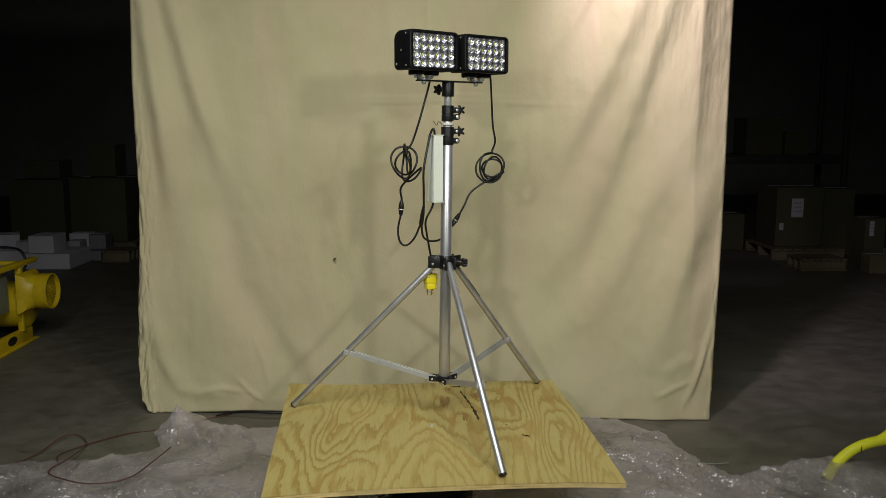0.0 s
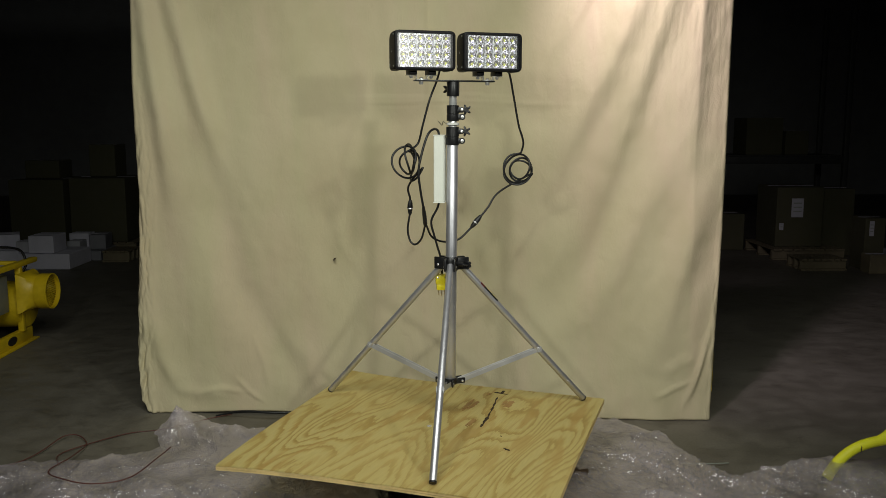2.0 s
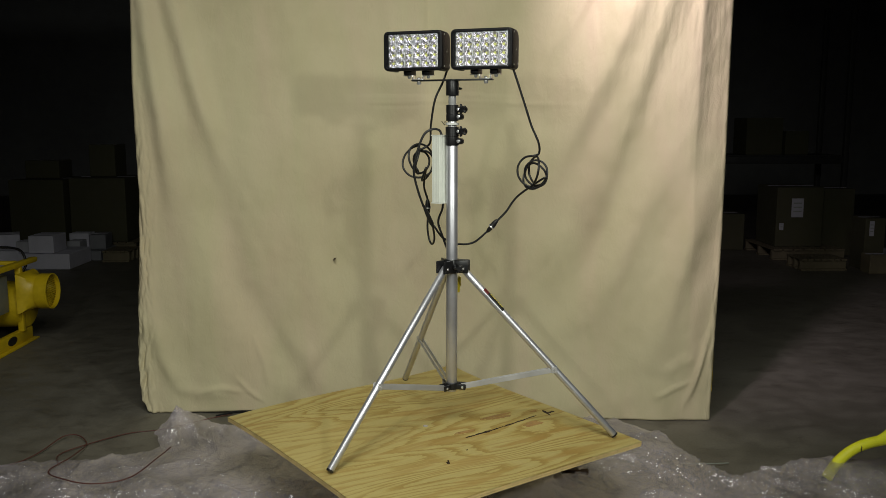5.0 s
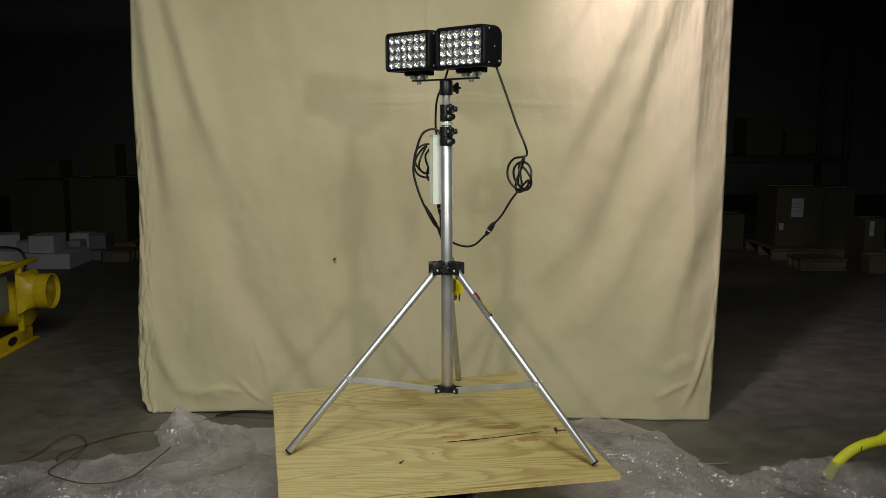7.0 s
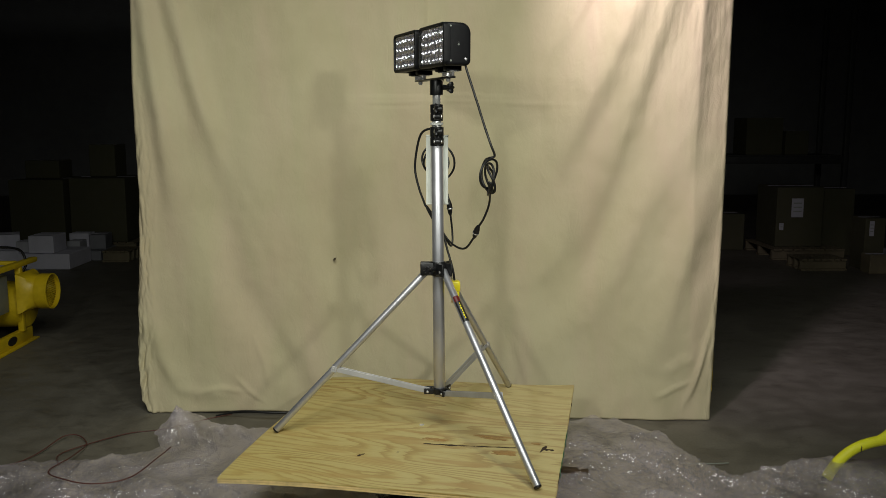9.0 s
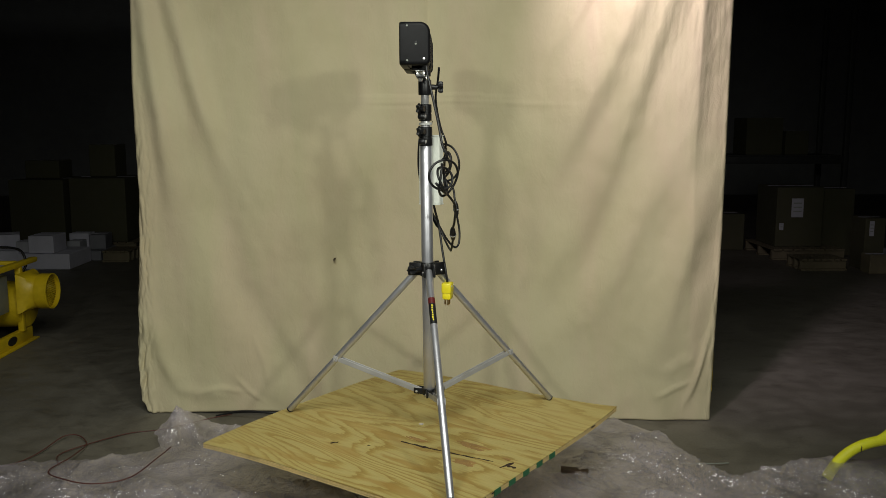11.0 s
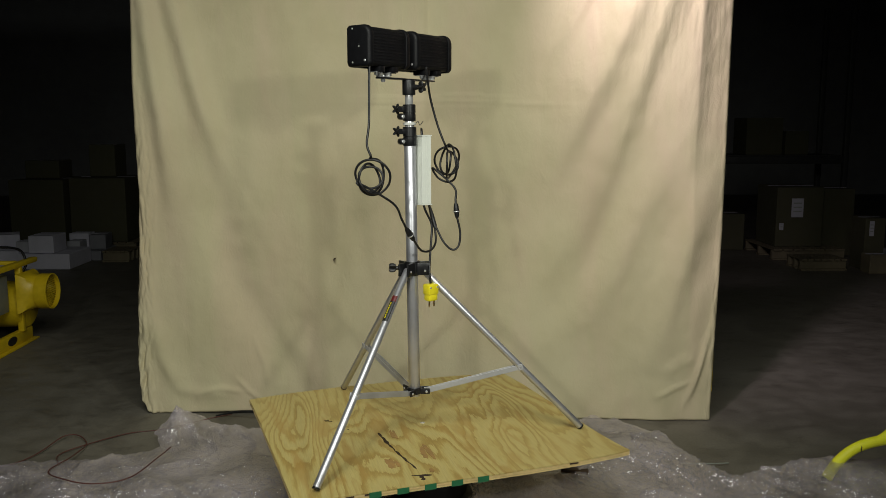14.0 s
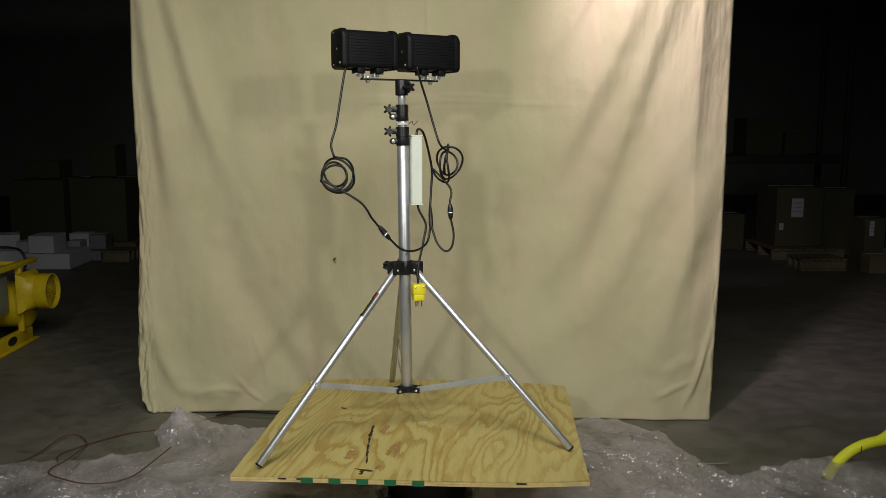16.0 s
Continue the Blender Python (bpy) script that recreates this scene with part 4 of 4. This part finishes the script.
        if foot.x > 0.4:
            # sticker wrapped round one leg
            p0, p1 = a.lerp(foot, (a.z - 0.572) / a.z), a.lerp(foot, (a.z - 0.490) / a.z)
            face = (flat - way * flat.dot(way)).normalized()
            face = (face * 0.95 - cross * 0.12).normalized()
            face = (face - way * face.dot(way)).normalized()
            over = way.cross(face)

            def wrap(t0, t1, a0, a1, r, mat, name, lab):
                bm, ring = bmesh.new(), []
                for t in (t0, t1):
                    for rr in (r - 0.0006, r):
                        ring.append([bm.verts.new(p0.lerp(p1, t) + rr * (math.cos(radians(q)) * face + math.sin(radians(q)) * over)) for q in np.linspace(a0, a1, 9)])
                for k in range(8):
                    for p, q in ((0, 1), (1, 3), (3, 2), (2, 0)):
                        bm.faces.new((ring[p][k], ring[p][k + 1], ring[q][k + 1], ring[q][k]))
                for k in (0, 8):
                    bm.faces.new((ring[0][k], ring[1][k], ring[3][k], ring[2][k]))
                bmesh.ops.recalc_face_normals(bm, faces=bm.faces[:])
                part(name, bm, mat, leg, lab)

            wrap(0.0, 0.22, -62, 62, 0.0145, RED, "sticker", "red end of a printed sticker")
            wrap(0.22, 1.0, -62, 62, 0.0145, BLACK, "sticker", "black printed sticker")
            for k in range(7):
                wrap(0.28 + 0.092 * k, 0.345 + 0.092 * k, -9 + 3 * (k % 2), 9 + 3 * (k % 3), 0.0149, YELLOW, "print_bar", "yellow printed bar")
    kd = Vector((0.97, -0.22, 0)).normalized()
    star_knob("knob", pole_at(0.668) + kd * 0.028, kd, 0.058, 0.019, collar)
    # driver box strapped to the mast
    out = Vector((-0.956, -0.292, 0))
    bx = Matrix.Translation(pole_at(1.05) + out * 0.0495) @ Matrix.Rotation(math.atan2(out.y, out.x), 4, "Z")
    bm = bmesh.new()
    add_box(bm, (0, 0, 0), (0.040, 0.084, 0.262), bx, 0.003)
    case = part("driver_case", bm, BOXGREY, root, "pale grey finned driver case beside the mast", smooth=False)
    fin_bm = bmesh.new()
    add_box(fin_bm, (0, 0, 0), (0.004, 0.003, 0.258))
    first = part("case_fin", fin_bm, BOXGREY, case, smooth=False)
    spots = [(s * 0.0190, -0.036 + k * 0.009, 0) for s in (-1, 1) for k in range(9)] + [(-0.016 + k * 0.008, s * 0.0412, 0) for s in (-1, 1) for k in range(5)]
    first.matrix_basis = bx @ Matrix.Translation(spots[0])
    for p in spots[1:]:
        fin = new("case_fin", first.data)
        fin.parent, fin.matrix_basis = case, bx @ Matrix.Translation(p)
    for z in (-0.1325, 0.1325):
        bm = bmesh.new()
        add_box(bm, (0, 0, z), (0.046, 0.088, 0.004), bx, 0.001)
        part("end_plate", bm, BOXGREY, case, smooth=False)
    # cables
    bm = bmesh.new()
    tie = pole_at(1.226)
    add_sweep(bm, spline([tie + out * 0.024, tie + out * 0.038 + Vector((0, 0, 0.010)), tie + out * 0.045 + Vector((0.0, 0.006, -0.004)), tie + out * 0.06 + Vector((0, 0.004, 0.012))]), 0.0014, 6)
    part("tie_wire", bm, CABLE, root)
    east = coil((0.280, 0.320, 1.040), (1, 0.1, 0), 0.054, 3.75, 1, 40)
    cable_run("lamp_cable", [(0.262, 0.222, 1.44), (0.268, 0.236, 1.40), (0.276, 0.272, 1.30), (0.283, 0.300, 1.22), (0.295, 0.326, 1.155), (0.284, 0.338, 1.115), *east,
                             (0.200, 0.302, 0.945), (0.160, 0.272, 0.88), (0.136, 0.243, 0.84)], 0.0043, root, label="black rubber lamp cable looped in a hank")
    connector(root, (0.140, 0.246, 0.848), (0.104, 0.220, 0.796))
    cable_run("lead_cable", [(0.106, 0.221, 0.799), (0.066, 0.180, 0.752), (0.020, 0.135, 0.744), (-0.014, 0.085, 0.768), (-0.022, 0.045, 0.82)], 0.0043, root)
    west = coil((-0.082, 0.016, 1.075), (1, -0.15, 0), 0.058, 3.75, 4, 74)
    cable_run("lamp_cable", [(0.022, 0.083, 1.44), (0.012, 0.068, 1.39), (-0.006, 0.042, 1.32), (-0.035, 0.040, 1.22), (-0.060, 0.050, 1.15), *west,
                             (-0.100, 0.045, 0.98), (-0.102, 0.060, 0.93), (-0.102, 0.065, 0.915)], 0.0043, root, label="black rubber lamp cable looped in a hank")
    connector(root, (-0.102, 0.063, 0.920), (-0.106, 0.068, 0.858))
    cable_run("lead_cable", [(-0.106, 0.068, 0.862), (-0.118, 0.072, 0.80), (-0.110, 0.076, 0.75), (-0.085, 0.076, 0.735), (-0.052, 0.066, 0.765), (-0.024, 0.040, 0.83)], 0.0043, root)
    bm = bmesh.new()
    add_lathe(bm, (-0.025, 0.044, 0.815), (-0.012, -0.008, 0.905), [(0, 0.005), (0.15, 0.009), (0.6, 0.0085), (0.9, 0.006), (1, 0.0045)], 14)
    part("cable_splitter", bm, CABLE, root, "black moulded cable splitter")
    cable_run("lead_cable", [(-0.012, -0.008, 0.90), (-0.012, -0.035, 0.97), (-0.012, -0.052, 1.045), (0.0, -0.042, 1.12), (0.014, -0.020, 1.185), (0.024, 0.012, 1.206),
                             (0.030, 0.040, 1.202), (0.032, 0.052, 1.180)], 0.0047, root)
    cable_run("power_cord", [(0.030, 0.058, 0.925), (0.020, 0.060, 0.89), (-0.005, 0.056, 0.837), (0.0, 0.072, 0.78), (0.008, 0.088, 0.73), (0.018, 0.112, 0.66), (0.015, 0.119, 0.612)], 0.0045, root)
    # plug
    pm = Matrix.Translation((0.014, 0.119, 0.580)) @ Matrix.Rotation(radians(25), 4, "Z") @ Matrix.Scale(1.16, 4)
    bm = bmesh.new()
    add_box(bm, (0, 0, 0.008), (0.044, 0.034, 0.036), pm, 0.006)
    add_box(bm, (0, 0, -0.018), (0.038, 0.030, 0.026), pm, 0.006)
    plug = part("plug", bm, YELLOW, root, "yellow plug with brass prongs")
    for x, y in ((-0.010, 0.004), (0.010, 0.004), (0, -0.008)):
        bm = bmesh.new()
        add_box(bm, (x, y, -0.040), (0.003, 0.006, 0.022), pm, 0.0008, 1)
        part("prong", bm, BRASS, plug, "brass prong")
    for x in (-0.014, 0.014):
        for s in (-1, 1):
            bolt(plug, pm @ Vector((x, s * 0.0165, 0.016)), pm.to_3x3() @ Vector((0, s, 0)), 0.004, 0.002)
    return root


# ---- things round the set ----
def yellow_tube():
    root = thing("bent_tube", "bright yellow bent steel tube rising from the plastic", "bent tube", (1.738, 0.12, 0))
    path = spline([(0.0, 0.0, 0.01), (0.047, 0.005, 0.080), (0.122, 0.01, 0.140), (0.232, 0.02, 0.170), (0.412, 0.04, 0.178), (0.662, 0.08, 0.16), (0.782, 0.11, 0.03)], 10)
    bm = bmesh.new()
    add_sweep(bm, path, 0.0225, 24)
    tube_ob = part("tube", bm, YHOSE, root)
    bm = bmesh.new()
    add_sweep(bm, spline([(0.215, 0.018, 0.166), (0.27, 0.03, 0.195), (0.34, 0.05, 0.25), (0.46, 0.07, 0.30), (0.66, 0.10, 0.31)], 8), 0.0180, 20)
    part("branch", bm, YHOSE, root)
    bm = bmesh.new()
    add_sweep(bm, [(0.140, -0.0110, 0.131), (0.138, -0.0125, 0.141), (0.141, -0.0095, 0.153), (0.137, -0.003, 0.164)], [0.001, 0.0022, 0.0026, 0.0008], 6)
    part("paint_chip", bm, CHARRED, tube_ob, "dark chip in the paint")


def floor_wires():
    for pts, mat, r, lab in (
            ([(-2.7, 0.15, 0.006), (-1.93, 0.32, 0.006), (-1.78, 0.68, 0.02), (-1.65, 0.60, 0.012), (-1.63, 0.38, 0.03), (-1.63, 0.14, 0.06), (-1.52, 0.03, 0.07),
              (-1.38, -0.02, 0.07), (-1.25, 0.04, 0.07), (-1.19, 0.24, 0.08), (-1.17, 0.36, 0.08)], REDWIRE, 0.0027, "dull red wire winding over concrete and plastic"),
            ([(-1.66, 0.30, 0.03), (-1.72, 0.45, 0.01), (-1.66, 0.56, 0.01), (-1.50, 0.74, 0.006), (-1.34, 0.80, 0.006), (-1.10, 0.84, 0.05), (-1.03, 0.95, 0.03)], REDWIRE, 0.0026,
             "thin dull red wire lying on the concrete"),
            ([(-1.12, 0.99, 0.006), (-1.02, 0.97, 0.035), (-0.92, 0.935, 0.05), (-0.80, 0.915, 0.05), (-0.55, 0.92, 0.05)], CABLE, 0.007, "black cable along the cloth's hem"),
            ([(1.14, 0.25, 0.03), (1.25, 0.265, 0.02), (1.37, 0.29, 0.012)], STEELGREY, 0.003, "short grey wire lying at the plastic's edge")):
        bm = bmesh.new()
        add_sweep(bm, spline(pts, 10), r, 8)
        tagged(part("floor_wire", bm, mat), lab, "wire")


def offcut():
    bm = bmesh.new()
    add_box(bm, (0, 0, 0), (0.12, 0.034, 0.018), bevel=0.003)
    for v in bm.verts:
        v.co.y += 0.004 * math.sin(v.co.x * 40)
    ob = part("wood_offcut", bm, OFFCUT, smooth=False)
    ob.matrix_basis = pose(0.64, 0.14, 0.045, 0, 4, -8)
    tagged(ob, "dark brown wood offcut lying on the plastic sheeting", "wood offcut")


def blower():
    """Portable ventilator in a tubular cradle: scroll housing, square-to-round outlet with a wire guard, motor."""
    x, y, z, r = -2.92, 2.58, 0.376, 0.122
    root = thing("portable_blower", "yellow portable ventilation blower on a steel cradle", "blower", (x, y, 0))
    for dx in (0.052, -0.55):
        bm = bmesh.new()
        add_box(bm, (dx - 0.02, -0.15, 0.055), (0.045, 0.60, 0.09), bevel=0.006)
        add_box(bm, (dx - 0.008, -0.12, 0.006), (0.085, 0.60, 0.012), bevel=0.003)
        rail = part("base_rail", bm, YPAINT, root)
        bm = bmesh.new()
        add_lathe(bm, (dx + 0.0015, -0.16, 0.058), (dx + 0.0045, -0.16, 0.058), [(0, 0.030), (1, 0.030)], 24)
        bmesh.ops.scale(bm, vec=(1, 2.2, 1), space=Matrix.Translation((0, 0.16, 0)), verts=bm.verts[:])
        part("rail_hole", bm, DRUM, rail, "dark round lightening hole")
        for dy in (0.0, -0.40):
            bm = bmesh.new()
            add_box(bm, (dx, dy, 0.328), (0.040, 0.045, 0.47), bevel=0.006)
            part("post", bm, YPAINT, root)
        bm = bmesh.new()
        add_box(bm, (dx, -0.10, 0.572), (0.050, 0.70, 0.036), bevel=0.008)
        part("top_bar", bm, YPAINT, root)
    for dy in (0.06, -0.40):
        bm = bmesh.new()
        add_box(bm, (-0.25, dy, 0.572), (0.52, 0.045, 0.028), bevel=0.006)
        part("cross_bar", bm, YPAINT, root)
    bm = bmesh.new()
    add_lathe(bm, (-0.28, 0.10, 0.27), (0.066, 0.10, 0.27), [(0, 0.15), (0.03, 0.165), (0.97, 0.165), (1, 0.15)], 40)
    part("scroll_housing", bm, YPAINT, root)
    # outlet: square flange lofted to a round collar
    bm = bmesh.new()
    rows = []
    for k in range(8):
        t = k / 7
        row = []
        for q in range(32):
            a = 2 * math.pi * q / 32
            c, s = math.cos(a), math.sin(a)
            sq = 0.138 / max(abs(c), abs(s))
            rr = sq + (r * 0.94 - sq) * (t * t * (3 - 2 * t))
            row.append(bm.verts.new((0.076 + 0.110 * t, 0.03 + rr * c, z + rr * s)))
        rows.append(row)
    for p, q in zip(rows, rows[1:]):
        for k in range(32):
            bm.faces.new((p[k], q[k], q[(k + 1) % 32], p[(k + 1) % 32]))
    bm.faces.new(rows[0])
    bmesh.ops.recalc_face_normals(bm, faces=bm.faces[:])
    neck = part("outlet_neck", bm, YPAINT, root)
    for a in range(8):
        q = 2 * math.pi * (a + 0.5) / 8
        sq = 0.135 / max(abs(math.cos(q)), abs(math.sin(q)))
        bolt(neck, (0.074, 0.03 + 0.93 * sq * math.cos(q), z + 0.93 * sq * math.sin(q)), (1, 0, 0), 0.006, 0.010)
    bm = bmesh.new()
    prof = [(px - 0.045, rr) for px, rr in ((0.228, r * 0.95), (0.228, r), (0.238, r * 1.02), (0.30, r * 1.02), (0.312, r * 1.04), (0.316, r * 1.0), (0.312, r * 0.95), (0.233, r * 0.93))]
    ringv = [[bm.verts.new((px, 0.03 + rr * math.cos(2 * math.pi * k / 40), z + rr * math.sin(2 * math.pi * k / 40))) for k in range(40)] for px, rr in prof]
    for p, q in zip(ringv, ringv[1:] + ringv[:1]):
        for k in range(40):
            bm.faces.new((p[k], q[k], q[(k + 1) % 40], p[(k + 1) % 40]))
    bmesh.ops.recalc_face_normals(bm, faces=bm.faces[:])
    ring = part("outlet_ring", bm, YPAINT, root)
    for k in range(-7, 8):
        o = k * r / 8
        e = math.sqrt(max(0, (r * 0.95) ** 2 - o * o))
        for a, b in (((0.240, 0.03 + o, z - e), (0.240, 0.03 + o, z + e)), ((0.243, 0.03 - e, z + o), (0.243, 0.03 + e, z + o))):
            bm = bmesh.new()
            add_sweep(bm, [a, b], 0.0018, 5)
            part("guard_wire", bm, YPAINT, ring)
    bm = bmesh.new()
    add_lathe(bm, (-0.06, -0.30, 0.34), (-0.42, -0.30, 0.34), [(0, 0.05), (0.03, 0.085), (0.25, 0.10), (0.9, 0.10), (1, 0.07)], 28)
    motor = part("motor", bm, STEELGREY, root, "grey electric motor")
    for k in range(10):
        bm = bmesh.new()
        add_box(bm, (-0.26, -0.30, 0.34), (0.20, 0.214, 0.004), Matrix.Translation((-0.26, -0.30, 0.34)) @ Matrix.Rotation(math.pi * k / 10, 4, "X") @ Matrix.Translation((0.26, 0.30, -0.34)))
        part("cooling_fin", bm, STEELGREY, motor)
    bm = bmesh.new()
    add_box(bm, (-0.03, -0.20, 0.38), (0.09, 0.22, 0.26), bevel=0.008)
    part("switch_box", bm, STEELGREY, root, "grey switch box")
    bm = bmesh.new()
    add_sweep(bm, spline([(-0.35, -0.30, 0.64), (-0.25, -0.20, 0.70), (-0.08, -0.05, 0.70), (0.02, 0.10, 0.66), (0.05, 0.12, 0.56), (0.03, 0.10, 0.50)], 8), 0.009, 10)
    part("power_lead", bm, CABLE, root, "black power lead")


def carton(c, s, mat, label, turn=0.0, papers=()):
    root = thing("carton", label, "carton", (c[0], c[1], c[2]), turn)
    bm = bmesh.new()
    add_box(bm, (0, 0, s[2] / 2), s, bevel=min(0.008, s[2] * 0.05))
    body = part("body", bm, mat, root, smooth=False)
    bm = bmesh.new()
    add_box(bm, (0, 0, s[2] + 0.0008), (s[0] * 0.98, 0.05, 0.0015))
    part("packing_tape", bm, PALECASE, body, "pale packing tape", smooth=False)
    bm = bmesh.new()
    add_box(bm, (0, -s[1] / 2 - 0.0008, s[2] * 0.985), (s[0] * 0.98, 0.0015, 0.006))
    part("flap_edge", bm, mat, body, smooth=False)
    for px, pz, pw, ph in papers:
        bm = bmesh.new()
        add_box(bm, (px, -s[1] / 2 - 0.002, pz), (pw, 0.002, ph))
        sheet = part("paper_label", bm, PAPER, root, "white paper label", smooth=False)
        for k in range(3):
            bm = bmesh.new()
            add_box(bm, (px, -s[1] / 2 - 0.0035, pz + ph * (0.25 - 0.22 * k)), (pw * 0.7, 0.001, ph * 0.07))
            part("print_bar", bm, STEELGREY, sheet, smooth=False)
    return root


def pallet(c, w, d):
    root = thing("pallet", "weathered wooden pallet on the concrete floor", "pallet", c, group="pallets in the hall")
    for k in range(7):
        bm = bmesh.new()
        add_box(bm, (-w / 2 + (k + 0.5) * w / 7, 0, 0.119), (w / 7 * 0.82, d, 0.018), bevel=0.002, seg=1)
        part("board", bm, PALLETWOOD, root, smooth=False)
    for y in (-d / 2 + 0.05, 0, d / 2 - 0.05):
        bm = bmesh.new()
        add_box(bm, (0, y, 0.0655), (w, 0.04, 0.089), bevel=0.002, seg=1)
        part("stringer", bm, PALLETWOOD, root, smooth=False)
        bm = bmesh.new()
        add_box(bm, (0, y, 0.0105), (w, 0.09, 0.021), bevel=0.002, seg=1)
        part("board", bm, PALLETWOOD, root, smooth=False)


def stock():
    pale, brown = "pale grey carton stacked on the hall floor", "plain brown cardboard carton in the dark hall"
    carton((-4.14, 6.1, 0), (0.56, 0.6, 0.17), PALECASE, "long low pale grey carton on the floor")
    carton((-4.74, 6.1, 0), (0.62, 0.6, 0.20), PALECASE, "long low pale grey carton on the floor", 4)
    carton((-4.17, 6.0, 0.172), (0.27, 0.34, 0.19), PALECASE, "square pale grey carton on a low carton", 0)
    carton((-4.40, 6.0, 0.172), (0.14, 0.2, 0.12), PAPER, "small white carton beside a grey one", 0)
    carton((-4.66, 6.15, 0.202), (0.22, 0.3, 0.15), PALECASE, pale, 25)
    carton((-4.02, 6.68, 0.0), (0.52, 0.5, 0.11), SHADEDCASE, "pale grey carton behind low cartons, darkened to paint its shade", 0)
    carton((-4.08, 6.56, 0.112), (0.15, 0.2, 0.11), PAPER, "small white carton on a grey one", 0)
    carton((-4.11, 6.80, 0.112), (0.23, 0.2, 0.17), PALECASE, pale, 0)
    carton((-3.86, 6.72, 0.112), (0.18, 0.3, 0.17), SHADEDCASE, "pale grey carton stacked on another, darkened to paint its shade", 6)
    for c in ((-4.75, 7.5, 0), (-3.95, 7.5, 0), (-3.55, 6.5, 0)):
        pallet(c, 0.75 if c[1] > 7 else 0.3, 0.9 if c[1] > 7 else 0.4)
    carton((-4.76, 7.5, 0.129), (0.66, 0.8, 0.76), DIMCARTON, "large brown cardboard carton on a pallet")
    carton((-4.02, 7.5, 0.129), (0.68, 0.8, 0.78), DIMCARTON, "large brown cardboard carton on a pallet")
    carton((-4.80, 7.6, 0.892), (0.42, 0.4, 0.22), DIMCARTON, brown)
    carton((-4.05, 7.6, 0.912), (0.32, 0.4, 0.40), DIMCARTON, brown)
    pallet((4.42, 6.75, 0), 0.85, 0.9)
    carton((4.37, 6.8, 0.129), (0.55, 0.6, 0.70), DIMCARTON, "brown carton with white paper labels on a pallet", 0, ((-0.03, 0.46, 0.14, 0.22), (-0.21, 0.24, 0.05, 0.08)))
    carton((4.90, 6.9, 0.0), (0.38, 0.5, 0.80), DIMCARTON, brown)
    carton((3.72, 7.4, 0.0), (0.5, 0.5, 0.45), DIMCARTON, brown)
    pallet((4.25, 5.75, 0), 0.5, 0.4)
    carton((4.73, 5.45, 0.0), (0.19, 0.2, 0.20), PALLETWOOD, "small tan carton on the floor")
    carton((4.80, 5.75, 0.0), (0.22, 0.3, 0.56), DIMCARTON, "narrow brown carton with a white label", 0, ((-0.04, 0.45, 0.05, 0.16),))
    carton((5.02, 5.5, 0.0), (0.24, 0.3, 0.24), SHADEDCASE, "pale wrapped carton on the floor, coloured dim as if in shade")
    bm = bmesh.new()
    rack = thing("storage_rack", "dark steel storage rack with loaded beams", "storage rack", (4.6, 8.6, 0))
    for x in (-1.1, 1.1):
        for y in (-0.4, 0.4):
            b2 = bmesh.new()
            add_box(b2, (x, y, 1.6), (0.07, 0.07, 3.2), bevel=0.005)
            part("upright", b2, DARKSTEEL, rack)
    for y in (-0.4, 0.4):
        add_box(bm, (0, y, 1.08), (2.13, 0.05, 0.10), bevel=0.004)
        part("beam", bm, DARKSTEEL, rack)
        bm = bmesh.new()
    add_box(bm, (0, 0, 1.14), (2.1, 0.75, 0.02))
    part("deck", bm, DARKSTEEL, rack, smooth=False)
    carton((4.60, 8.5, 1.152), (0.50, 0.5, 0.50), DIMCARTON, "brown carton on a storage rack")
    carton((5.05, 8.5, 1.152), (0.32, 0.5, 0.32), DIMCARTON, "brown carton on a storage rack")


hall()
backdrop()
backdrop_frame()
sheeting()
turntable()
yellow_tube()
floor_wires()
offcut()
blower()
stock()
PLATE = plywood_board()
TOWER = light_tower()


def motions():
    """Board and tower turn together on the pedestal."""
    for ob in (PLATE, TOWER):
        walk(ob, [(float(t), pose(0, 0, HB, 0, 0, a)) for t, a in enumerate(TURN)])


motions()
